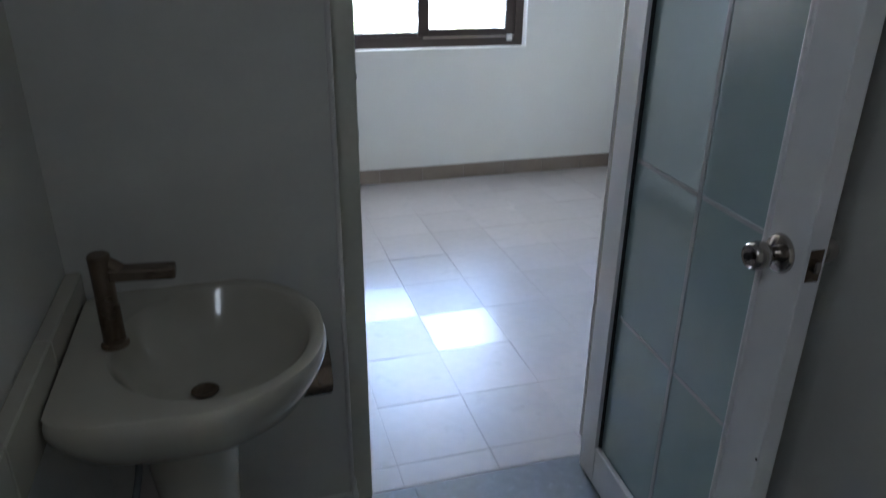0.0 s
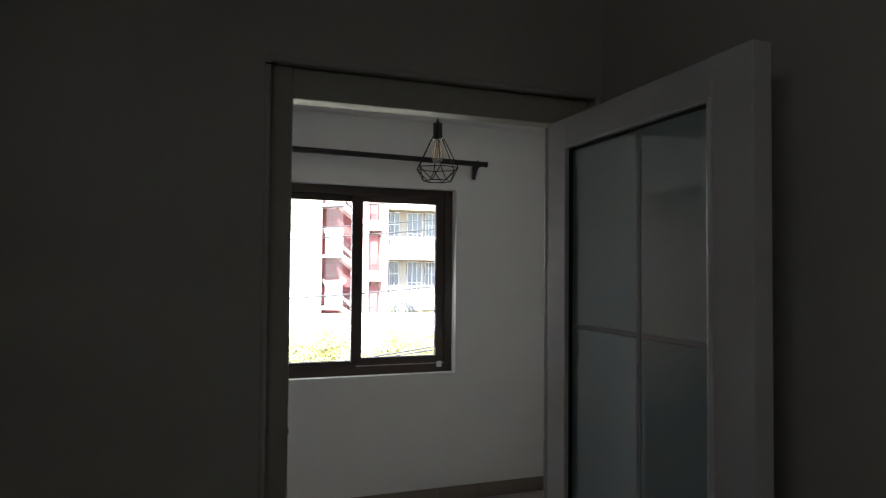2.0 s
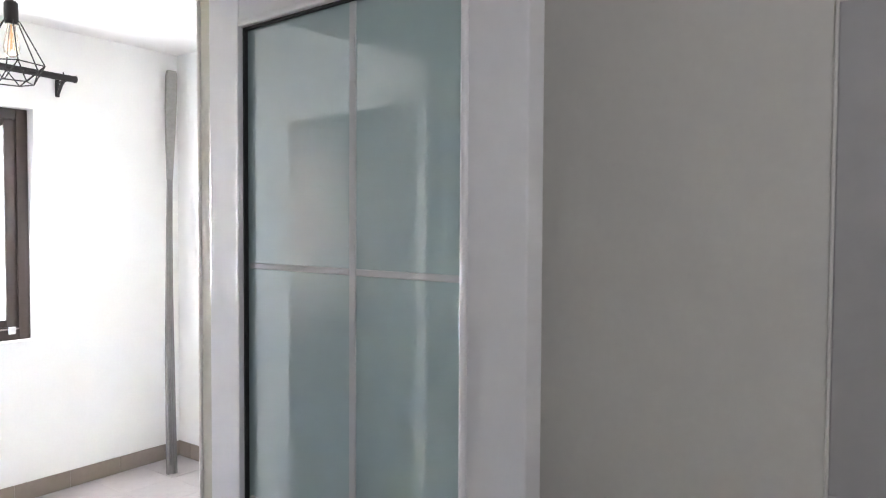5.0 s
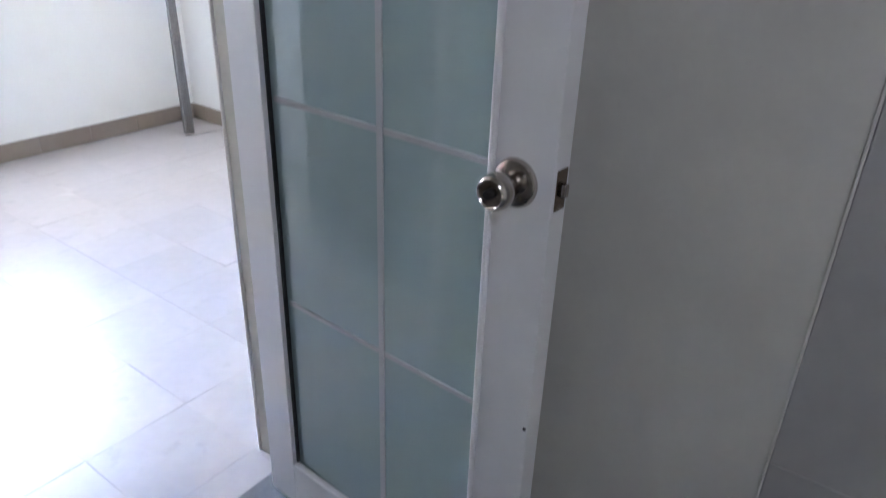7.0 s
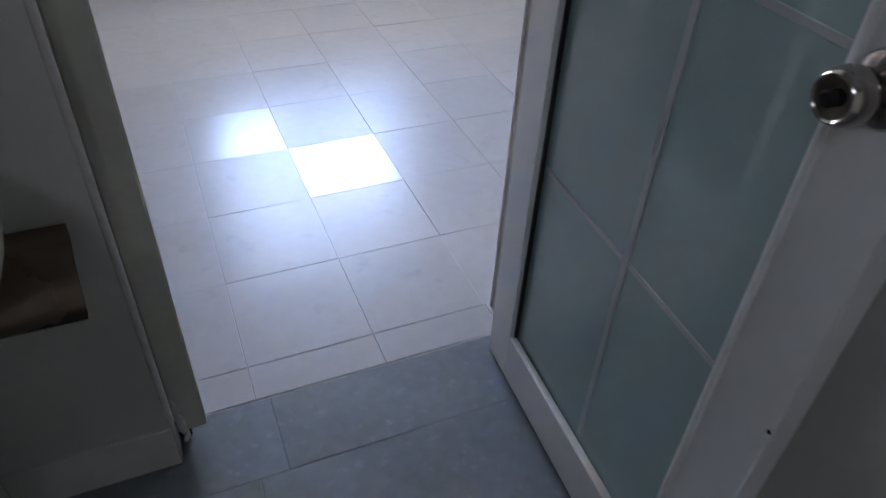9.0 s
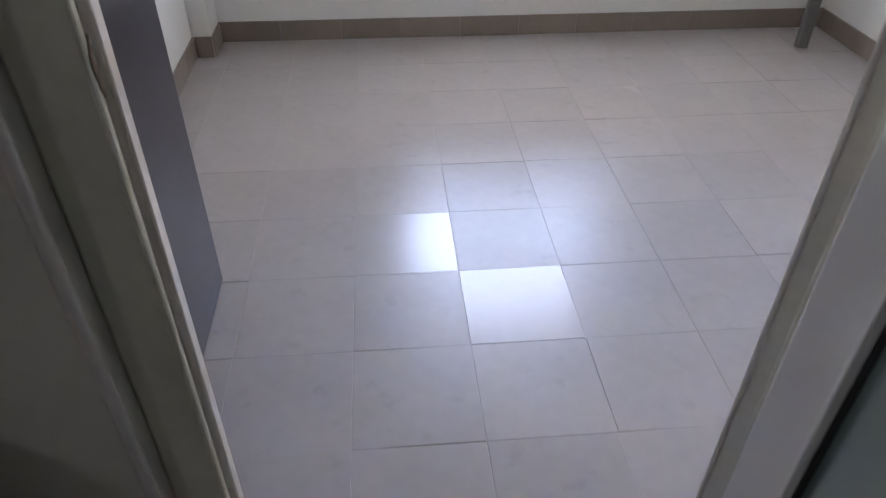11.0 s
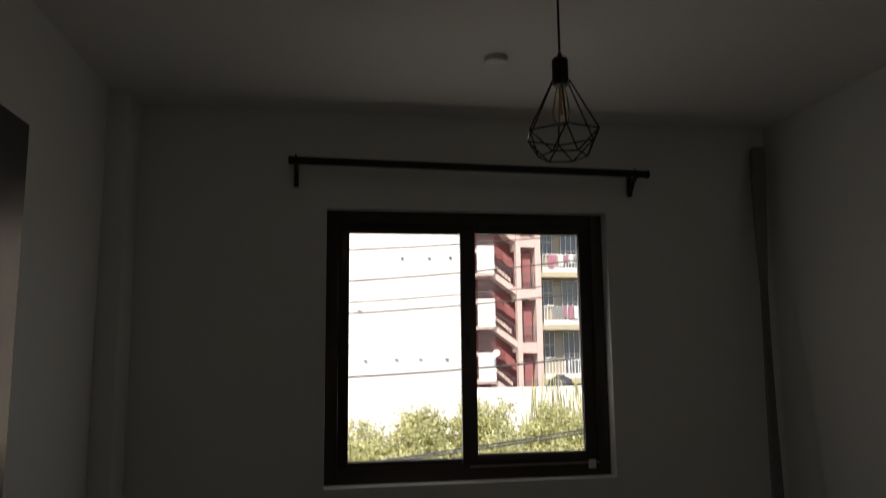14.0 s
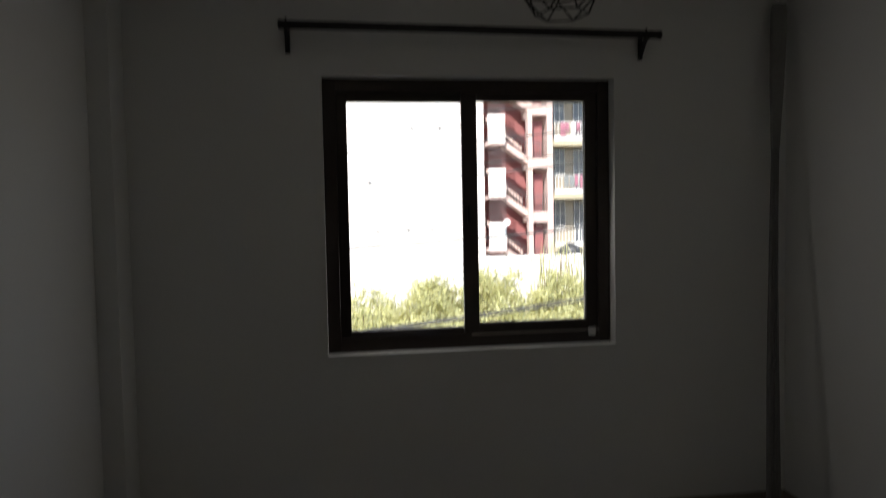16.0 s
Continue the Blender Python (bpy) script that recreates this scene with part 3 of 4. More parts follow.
# ---- leaning metal profile ----
def pole():
    a, b = Vector((1.880, 2.520, 0.0)), Vector((2.070, 2.785, 2.535))
    d = b - a
    m = Matrix.Translation(a) @ d.to_track_quat("Z", "Y").to_matrix().to_4x4() @ Matrix.Rotation(radians(25), 4, "Z")
    p = empty("metal_profile", "long grey metal channel leaning in the corner", "metal profile")

    def sweep(sec, levels):
        """Sweeps the section up the leaning line; levels are (height share, width factor)."""
        bm = bmesh.new()
        rings = []
        for t, w in levels:
            bow = Vector((-0.017 * math.sin(math.pi * t), 0, 0))
            rings.append([bm.verts.new(m @ Vector((x * w, y * w, 0.012 + t * (d.length - 0.012))) + bow) for x, y in sec])
        for lo, hi in zip(rings, rings[1:]):
            for k in range(len(sec)):
                j = (k + 1) % len(sec)
                bm.faces.new((lo[k], lo[j], hi[j], hi[k]))
        bm.faces.new(rings[0][::-1])
        bm.faces.new(rings[-1])
        return bm

    sec = []
    for cx, cy, a0 in ((0.021, -0.010, -90), (0.021, 0.010, 0), (-0.021, 0.010, 90), (-0.021, -0.010, 180)):
        sec += [(cx + 0.006 * math.cos(radians(a0 + q)), cy + 0.006 * math.sin(radians(a0 + q))) for q in (0, 30, 60, 90)]
        for g in {0: (0.012, 0.0, -0.012), 180: (-0.012, 0.0, 0.012)}.get(a0, ()):      # grooves down both faces
            yy = 0.016 if a0 == 0 else -0.016
            w = 0.0022 if a0 == 0 else -0.0022
            sec += [(g + w, yy), (g + w * 0.7, yy * 0.6), (g - w * 0.7, yy * 0.6), (g - w, yy)]
    part("channel", sweep(sec, [(0.0, 1.12), (0.15, 1.04), (0.3, 0.95), (0.45, 0.78), (0.6, 0.66), (0.75, 0.60), (0.9, 0.60), (0.99, 0.60)]), M_pole, p)
    rim = [(0.034, -0.020), (0.036, -0.016), (0.036, 0.016), (0.034, 0.020), (-0.034, 0.020), (-0.036, 0.016), (-0.036, -0.016), (-0.034, -0.020)]
    part("sleeve", sweep(rim, [(0.72, 0.50), (0.78, 0.64), (0.84, 0.82), (0.92, 0.94), (0.985, 0.96), (1.0, 0.80)]), M_sleeve, p, "dull dark grey end sleeve")
    return p


pole()


# ---- washbasin ----
def basin():
    b = empty("washbasin", "white ceramic pedestal washbasin against the wall", "washbasin")
    cx, cy, zr = -0.800, -0.445, 0.805
    nu = 56
    bm = bmesh.new()

    def outline(k, grow=1.0):
        a = 2 * math.pi * k / nu
        c, s = math.cos(a), math.sin(a)
        rx = 0.250 if c > 0 else 0.270
        e = 1.0 if c > 0 else 0.45          # the back is squared off to the wall
        px = rx * (abs(c) ** (1.0 if c > 0 else e)) * (1 if c > 0 else -1)
        py = 0.265 * (abs(s) ** (0.92 if c > 0 else 0.45)) * (1 if s > 0 else -1)
        return px * grow, py * grow

    def ring(fx, fy, z, ox=0.0):
        out = []
        for k in range(nu):
            px, py = outline(k)
            out.append(bm.verts.new((max(cx + ox + px * fx, BXL + 0.036), cy + py * fy, z)))
        return out

    def oval(rx, ry, z, ox):
        return [bm.verts.new((cx + ox + rx * math.cos(2 * math.pi * k / nu), cy + ry * math.sin(2 * math.pi * k / nu), z)) for k in range(nu)]

    rings = [ring(0.42, 0.40, zr - 0.200), ring(0.60, 0.62, zr - 0.165), ring(0.84, 0.86, zr - 0.110), ring(0.965, 0.975, zr - 0.055), ring(1.0, 1.0, zr - 0.030), ring(1.0, 1.0, zr - 0.010), ring(0.985, 0.985, zr - 0.002), ring(0.965, 0.965, zr),
             oval(0.195, 0.222, zr - 0.004, 0.030), oval(0.186, 0.214, zr - 0.014, 0.030), oval(0.172, 0.196, zr - 0.050, 0.028), oval(0.140, 0.155, zr - 0.095, 0.020), oval(0.085, 0.090, zr - 0.125, 0.010), oval(0.024, 0.024, zr - 0.134, 0.0)]
    for a, c in zip(rings, rings[1:]):
        for k in range(nu):
            bm.faces.new((a[k], a[(k + 1) % nu], c[(k + 1) % nu], c[k]))
    bm.faces.new(rings[0][::-1])
    bm.faces.new(rings[-1])
    part("bowl", bm, M_ceramic, b, smooth=True)
    part("drain", lathe(bmesh.new(), [(0.0, -0.132), (0.026, -0.132), (0.028, -0.129), (0.018, -0.1275), (0.014, -0.130), (0.0, -0.130)], (cx, cy, zr), seg=20), M_brass, b, "dark metal drain", smooth=True)
    bm = bmesh.new()
    prof = [(0.105, 0.0), (0.105, 0.03), (0.088, 0.09), (0.080, 0.25), (0.084, 0.45), (0.100, 0.62)]
    rr = []
    for r, z in prof:
        rr.append([bm.verts.new((cx - 0.04 + r * math.cos(2 * math.pi * k / 32), cy + 1.05 * r * math.sin(2 * math.pi * k / 32), z)) for k in range(32)])
    for a, c in zip(rr, rr[1:]):
        for k in range(32):
            bm.faces.new((a[k], a[(k + 1) % 32], c[(k + 1) % 32], c[k]))
    bm.faces.new(rr[0][::-1])
    bm.faces.new(rr[-1])
    part("pedestal", bm, M_ceramic, b, smooth=True)
    return b


basin()


def splashback():
    sb = empty("splashback", "low white ceramic tile strip along the wall behind the basin", "splashback")
    y = YA - 0.001
    while y > -1.6:
        part("tile", B(BXL, BXL + 0.032, y - 0.2985, y, 0.745, 0.862, bevel=0.004), M_ceramic, sb)
        y -= 0.30
    return sb


splashback()


def tap():
    t = empty("basin_tap", "tall brushed brown-steel pillar tap on the basin", "tap")
    x, y, z = -0.948, -0.440, 0.805
    part("body", lathe(bmesh.new(), [(0.026, 0.0), (0.026, 0.004), (0.0205, 0.008), (0.0195, 0.160), (0.0200, 0.186), (0.017, 0.189), (0.0, 0.189)], (x, y, z)), M_brass, t, smooth=True)
    m = Matrix.Translation((x, y, z + 0.150)) @ Matrix.Rotation(radians(3), 4, "Y")
    bm = bmesh.new()
    box(bm, 0.012, 0.128, -0.017, 0.017, -0.013, 0.011, bevel=0.004)
    bmesh.ops.transform(bm, matrix=m, verts=bm.verts[:])
    part("spout", bm, M_brass, t)
    part("neck", tube(bmesh.new(), (x + 0.006, y, z + 0.176), (x + 0.030, y, z + 0.152), 0.012, 0.016, seg=16), M_brass, t, smooth=True)
    return t


tap()

bm = bmesh.new()
pts = [(-1.05, -0.53, 0.42), (-1.00, -0.60, 0.38), (-0.96, -0.62, 0.46), (-0.93, -0.56, 0.58), (-0.92, -0.50, 0.66)]
for a, b in zip(pts, pts[1:]):
    tube(bm, a, b, 0.007, seg=10)
tube(bm, (BXL, -0.53, 0.42), (-1.04, -0.53, 0.42), 0.013, seg=14)
thing("supply_hose", bm, M_hose, "grey flexible water hose under the basin", "hose", smooth=True)


# ---- toilet paper holder ----
def paper_holder():
    h = empty("toilet_paper_holder", "brown-steel toilet paper holder with a lid, on the wall", "paper holder")
    x0, x1 = -0.682, -0.524
    part("back_plate", B(x0 + 0.02, x1 - 0.02, YA - 0.006, YA, 0.545, 0.620, bevel=0.002), M_brass, h)
    bm = bmesh.new()
    pts = [(0.000, 0.632), (0.030, 0.622), (0.060, 0.601), (0.082, 0.572), (0.092, 0.552), (0.096, 0.536), (0.094, 0.522), (0.086, 0.513), (0.076, 0.511)]
    up, dn = [], []
    for (d, z), cut in zip(pts, (0.004, 0.0, 0.0, 0.0, 0.0, 0.001, 0.004, 0.009, 0.016)):
        up.append((bm.verts.new((x0 + cut, YA - 0.004 - d, z)), bm.verts.new((x1 - cut, YA - 0.004 - d, z))))
        dn.append((bm.verts.new((x0 + cut, YA - 0.004 - d + 0.002, z - 0.002)), bm.verts.new((x1 - cut, YA - 0.004 - d + 0.002, z - 0.002))))
    for k in range(len(pts) - 1):
        bm.faces.new((up[k][0], up[k][1], up[k + 1][1], up[k + 1][0]))
        bm.faces.new((dn[k][0], dn[k + 1][0], dn[k + 1][1], dn[k][1]))
        for s in (0, 1):
            bm.faces.new((up[k][s], up[k + 1][s], dn[k + 1][s], dn[k][s]))
    bm.faces.new((up[-1][0], up[-1][1], dn[-1][1], dn[-1][0]))
    bm.faces.new((up[0][0], dn[0][0], dn[0][1], up[0][1]))
    part("lid", bm, M_brass, h, smooth=True)
    bm = bmesh.new()
    tube(bm, (x1 - 0.022, YA, 0.565), (x1 - 0.022, YA - 0.062, 0.540), 0.004, seg=10)
    tube(bm, (x1 - 0.022, YA - 0.062, 0.540), (x0 + 0.02, YA - 0.062, 0.540), 0.004, seg=10)
    part("arm", bm, M_brass, h, smooth=True)
    return h


paper_holder()


# ---- outside ----
M_ground = mat("dry_ground", (0.15, 0.13, 0.09), 0.9, vary=0.3, big=0.3, small=4, bump=0.4)
M_white_b = mat("white_render", (0.56, 0.55, 0.53), 0.8, vary=0.05, big=0.2, small=3, bump=0.1)
M_pink = mat("pink_render", (0.46, 0.345, 0.315), 0.8, vary=0.08, big=0.3, small=4, bump=0.1)
M_red = mat("red_render", (0.23, 0.080, 0.080), 0.8, vary=0.12, big=0.3, small=4, bump=0.1)
M_beige = mat("beige_render", (0.28, 0.245, 0.19), 0.8, vary=0.08, big=0.3, small=4, bump=0.1)
M_yellow = mat("yellow_render", (0.34, 0.30, 0.21), 0.8, vary=0.08, big=0.3, small=4, bump=0.1)
M_rail = mat("rail_grey", (0.13, 0.11, 0.11), 0.5, metal=0.3, vary=0.1)
M_pane = mat("dark_window", (0.09, 0.10, 0.115), 0.15, vary=0.15, big=0.5)
M_leaf = mat("leaf", (0.37, 0.37, 0.185), 0.6, vary=0.35, big=1.2, small=9, bump=0.0)
leaf_nodes = M_leaf.node_tree.nodes
leaf_mix, leaf_tr = leaf_nodes.new("ShaderNodeMixShader"), leaf_nodes.new("ShaderNodeBsdfTranslucent")
leaf_tr.inputs[0].default_value = (0.62, 0.59, 0.27, 1)
leaf_mix.inputs[0].default_value = 0.4
link(leaf_nodes["Principled BSDF"].outputs[0], leaf_mix.inputs[1])
link(leaf_tr.outputs[0], leaf_mix.inputs[2])
link(leaf_mix.outputs[0], leaf_nodes["Material Output"].inputs[0])
# each leaf lighter or darker than the next
geo, isl, tint = leaf_nodes.new("ShaderNodeNewGeometry"), leaf_nodes.new("ShaderNodeMapRange"), leaf_nodes.new("ShaderNodeVectorMath")
isl.inputs[3].default_value, isl.inputs[4].default_value = 0.55, 1.45
tint.operation = "SCALE"
leaf_p = leaf_nodes["Principled BSDF"]
link(leaf_p.inputs["Base Color"].links[0].from_socket, tint.inputs[0])
link(geo.outputs["Random Per Island"], isl.inputs[0])
link(isl.outputs[0], tint.inputs["Scale"])
link(tint.outputs[0], leaf_p.inputs["Base Color"])
M_twig = mat("twig", (0.16, 0.12, 0.07), 0.9, vary=0.2)
M_tank = mat("tank_plastic", (0.035, 0.037, 0.04), 0.5, vary=0.15, big=2, small=12)
M_cable = mat("cable", (0.03, 0.03, 0.03), 0.6)
M_pinkcloth = mat("pink_cloth", (0.28, 0.11, 0.15), 0.9)
M_whitecloth = mat("white_cloth", (0.48, 0.475, 0.48), 0.9)
ZG = -3.3
bm = bmesh.new()
box(bm, -1500, 1500, 3.2, 3000, ZG - 0.5, ZG)
box(bm, -1500, 1500, -1500, 3.2, ZG - 0.5, ZG)
thing("ground", bm, M_ground, "dry sunlit ground outside the house", "ground", kind="structure")


def white_building():
    h = empty("white_building", "white rendered apartment block in full sun", "building")
    y = 41.0
    part("wall", B(-30, 8.3, y, y + 12, ZG, 19.0), M_white_b, h)
    part("roof", B(-30.2, 8.5, y - 0.3, y + 12.2, 19.0, 19.3), M_white_b, h)
    for x, z in ((1.8, 0.70), (3.62, 0.74), (5.02, 0.74), (6.62, 0.72), (3.95, 6.75), (5.6, 6.75), (6.9, 6.8), (1.42, 3.6)):
        part("wall_lamp", B(x - 0.10, x + 0.10, y - 0.14, y, z - 0.022, z + 0.022, bevel=0.012), M_rail, h, "small dark wall lamp")
    return h


def pink_building():
    h = empty("apartment_building", "pink and red walk-up flats with an open stair tower", "building")
    y = 40.0
    F = 3.16
    part("wall", B(8.32, 12.1, y + 2.6, y + 9, ZG, 20), M_red, h, "red stairwell wall")
    part("wall", B(12.1, 34.0, y + 1.1, y + 9, ZG, 20), M_beige, h, "beige wall behind the balconies")
    part("pier", B(10.74, 11.02, y, y + 0.5, ZG, 20), M_pink, h)
    part("pier", B(11.90, 12.25, y - 0.05, y + 2.6, ZG, 20), M_pink, h)
    part("roof", B(8.3, 34.2, y - 0.4, y + 9.2, 20, 20.3), M_pink, h)
    for k in range(-1, 6):
        z = 1.62 + F * k
        part("slab", B(11.02, 11.90, y - 0.02, y + 2.6, z - 0.62, z), M_pink, h)
        part("door", B(11.08, 11.74, y + 0.46, y + 0.52, z, z + 2.25), M_red, h, "dark red door")
        rl = bmesh.new()
        for j in range(7):
            tube(rl, (11.06 + j * 0.135, y + 0.05, z), (11.06 + j * 0.135, y + 0.05, z + 0.95), 0.018, seg=6)
        tube(rl, (11.02, y + 0.05, z + 0.95), (11.90, y + 0.05, z + 0.95), 0.028, seg=6)
        part("railing", rl, M_rail, h)
        # half landing with a solid white parapet and a grille above it
        zl = z + 0.98
        part("landing", B(8.33, 9.36, y - 0.08, y + 2.6, zl - 0.18, zl), M_pink, h)
        part("parapet", B(8.33, 9.36, y - 0.12, y + 0.02, zl - 0.05, zl + 1.60), M_white_b, h, "white parapet panel")
        gr = bmesh.new()
        for j in range(9):
            tube(gr, (8.40 + j * 0.118, y, zl + 1.60), (8.40 + j * 0.118, y, zl + F - 0.18), 0.016, seg=5)
        for zz in (1.9, 2.5):
            tube(gr, (8.34, y, zl + zz), (9.35, y, zl + zz), 0.020, seg=5)
        part("grille", gr, M_rail, h)
        a, b = Vector((9.34, y + 0.15, zl - 0.08)), Vector((10.76, y + 0.15, z - 0.12))
        for name, p0, p1, t0, mm in (("stair_flight", a, b, 0.20, M_pink), ("upper_flight", Vector((8.5, y + 1.4, z + F + 0.35)) - Vector((0, 0, F - 2.2)), Vector((10.74, y + 1.4, z + 0.65)), 0.12, M_pink)):
            bm = bmesh.new()
            sides = []
            for dy in (0.0, 1.1):
                o = Vector((0, dy, 0))
                up = Vector((0, 0, t0))
                sides.append([bm.verts.new(q) for q in (p0 + o + up, p1 + o + up, p1 + o - up, p0 + o - up)])
            bm.faces.new(sides[0])
            bm.faces.new(sides[1][::-1])
            for i in range(4):
                j = (i + 1) % 4
                bm.faces.new((sides[0][j], sides[0][i], sides[1][i], sides[1][j]))
            part(name, bm, mm, h, "pink stair stringer")
        rl = bmesh.new()
        for j in range(9):
            q = a.lerp(b, j / 8)
            tube(rl, q + Vector((0, -0.02, 0.15)), q + Vector((0, -0.02, 1.0)), 0.018, seg=5)
        tube(rl, a + Vector((0, -0.02, 1.0)), b + Vector((0, -0.02, 1.0)), 0.026, seg=5)
        part("stair_rail", rl, M_rail, h)
        # balcony bays
        zs = z + 0.95
        part("balcony_slab", B(12.25, 34.0, y - 0.1, y + 1.1, zs - 0.22, zs + 0.10), M_yellow, h, "yellow balcony edge")
        for bay in range(6):
            x = 12.35 + bay * 3.6
            part("parapet", B(x, x + 3.5, y - 0.08, y + 0.04, zs + 0.10, zs + 0.36), M_white_b, h, "white balcony parapet")
            rl = bmesh.new()
            for j in range(18):
                tube(rl, (x + 0.05 + j * 0.2, y, zs + 0.36), (x + 0.05 + j * 0.2, y, zs + 1.15), 0.024, seg=5)
            tube(rl, (x, y, zs + 1.15), (x + 3.5, y, zs + 1.15), 0.03, seg=5)
            part("railing", rl, M_white_b, h)
            for wx, ww, wz0 in ((x + 0.02, 0.92, 1.25), (x + 1.52, 1.0, 0.12), (x + 2.75, 0.7, 1.25)):
                w = part("window", B(wx, wx + ww, y + 1.04, y + 1.10, zs + wz0, zs + 2.85), M_pane, h, "dark barred window")
                gb = bmesh.new()
                for j in range(4):
                    xx = wx + ww * j / 3
                    tube(gb, (xx, y + 1.0, zs + wz0), (xx, y + 1.0, zs + 2.85), 0.022, seg=5)
                for zz in (wz0 + 0.02, (wz0 + 2.85) / 2, 2.83):
                    tube(gb, (wx, y + 1.0, zs + zz), (wx + ww, y + 1.0, zs + zz), 0.022, seg=5)
                part("bars", gb, M_white_b, w)
    return h


white_building()
pink_building()


def clothes(x, z, seed):
    rnd = random.Random(seed)
    line = empty("washing_line", "washing hung over a balcony rail", "laundry", group="balcony laundry")
    for j in range(7):
        w, hh = rnd.uniform(0.18, 0.32), rnd.uniform(0.45, 0.8)
        xx = x + j * 0.33
        bm = bmesh.new()
        box(bm, xx, xx + w, 39.84, 39.88, z - hh, z, bevel=0.015)
        part("garment", bm, (M_pinkcloth, M_whitecloth, M_hose)[rnd.randrange(3)], line)
    return line


clothes(12.7, 6.85, 2)
clothes(12.9, 3.75, 5)


def water_tank():
    t = empty("water_tank", "dark grey ribbed plastic water tank by the flats", "water tank", (12.45, 37.5, ZG))
    prof = [(0.0, 0.0), (0.72, 0.0)]
    for k in range(7):
        z = 0.1 + 0.36 * k
        prof += [(0.72, z), (0.72, z + 0.24), (0.67, z + 0.28), (0.67, z + 0.33)]
    part("body", lathe(bmesh.new(), prof + [(0.70, 2.64), (0.62, 2.86), (0.30, 3.02), (0.0, 3.03)], seg=28), M_tank, t, smooth=True)
    part("lid", lathe(bmesh.new(), [(0.26, 3.00), (0.26, 3.09), (0.22, 3.12), (0.0, 3.12)], seg=20), M_tank, t, smooth=True)
    return t


water_tank()


def satellite_dish():
    d = empty("satellite_dish", "small white satellite dish on the stair tower", "satellite dish")
    m = Matrix.Translation((9.28, 39.45, 1.0)) @ Matrix.Rotation(radians(62), 4, "X") @ Matrix.Rotation(radians(-25), 4, "Y")
    part("reflector", lathe(bmesh.new(), [(0.0, 0.0), (0.12, 0.012), (0.22, 0.05), (0.225, 0.042), (0.12, 0.0), (0.0, -0.012)], m=m, seg=24), M_whitecloth, d, smooth=True)
    part("feed_arm", tube(bmesh.new(), m @ Vector((0, -0.2, 0.04)), m @ Vector((0, 0, 0.26)), 0.012, seg=8), M_rail, d)
    part("bracket", tube(bmesh.new(), m @ Vector((0, 0, -0.01)), (9.28, 39.89, 0.92), 0.025, seg=8), M_rail, d)
    return d


satellite_dish()

bm = bmesh.new()
box(bm, -30, 34, 33.0, 33.2, ZG, -0.54)
thing("boundary_wall", bm, M_white_b, "white boundary wall in front of the flats", "wall", kind="structure")


def shrub(x, y, r, top, n, seed, reed=False):
    rnd = random.Random(seed)
    s = empty("shrub", "sunlit yellow-green shrub with fine leaves" if not reed else "tall reedy sunlit grass clump", "shrub", (x, y, ZG), group="shrubs outside the window")
    bm = bmesh.new()
    tips = []
    for k in range(14):
        a, l = rnd.uniform(0, 6.28), rnd.uniform(0.3, 0.85)
        p0 = Vector((rnd.uniform(-0.2, 0.2), rnd.uniform(-0.2, 0.2), 0))
        p1 = Vector((math.cos(a) * r * l * 0.5, math.sin(a) * r * l * 0.5, (top - ZG) * 0.5))
        p2 = Vector((math.cos(a) * r * l, math.sin(a) * r * l, (top - ZG) * rnd.uniform(0.75, 0.98)))
        tube(bm, p0, p1, 0.035, 0.02, seg=6, caps=False)
        tube(bm, p1, p2, 0.02, 0.006, seg=6, caps=False)
        tips += [p1.lerp(p2, 0.4), p1.lerp(p2, 0.75), p2]
    part("stems", bm, M_twig, s)
    verts, faces = [], []
    clumps = [(q + Vector((rnd.gauss(0, 0.16), rnd.gauss(0, 0.16), rnd.gauss(-0.04, 0.13))), rnd.uniform(0.07, 0.15)) for q in tips for _ in range(3)]
    for k in range(n):
        q, sd = rnd.choice(clumps)
        c = q + Vector((rnd.gauss(0, sd), rnd.gauss(0, sd), rnd.gauss(0, sd * 0.8)))
        if reed:
            d = Vector((rnd.gauss(0, 0.18), rnd.gauss(0, 0.1), 1)).normalized() * rnd.uniform(0.4, 0.9)
            w = Vector((1, rnd.uniform(-1, 1), 0)).normalized() * 0.012
        else:
            d = Vector((rnd.gauss(0, 1), rnd.gauss(0, 1), rnd.gauss(0.2, 0.8))).normalized() * rnd.uniform(0.045, 0.10)
            w = d.cross(Vector((rnd.gauss(0, 1), rnd.gauss(0, 1), rnd.gauss(0, 1)))).normalized() * rnd.uniform(0.016, 0.028)
        i = len(verts)
        verts += [c - d * 0.5, c + w, c + d * 0.5, c - w]
        faces.append((i, i + 1, i + 2, i + 3))
    me = bpy.data.meshes.new("foliage")
    me.from_pydata([tuple(v) for v in verts], [], faces)
    me.materials.append(M_leaf)
    fo = new("foliage", me)
    fo.parent = s
    return s


for k, (x, y, r, top) in enumerate(((-0.9, 13.2, 1.2, -0.05), (0.3, 13.0, 1.1, 0.15), (1.2, 13.4, 1.1, 0.36), (2.2, 13.2, 1.0, 0.20), (2.95, 13.6, 0.7, 0.46), (3.9, 13.0, 1.2, 0.15), (4.9, 13.4, 1.2, 0.35), (5.9, 13.0, 1.2, 0.40), (0.8, 11.6, 1.2, -0.15), (2.4, 11.4, 1.2, -0.15), (3.9, 11.6, 1.2, -0.2), (5.2, 11.5, 1.2, -0.1))):
    shrub(x, y, r, top - 0.13, 12000, 30 + k)
for k, (x, y, top) in enumerate(((4.35, 14.4, 0.75), (5.0, 14.2, 0.85))):
    shrub(x, y, 0.6, top, 130, 70 + k, reed=True)

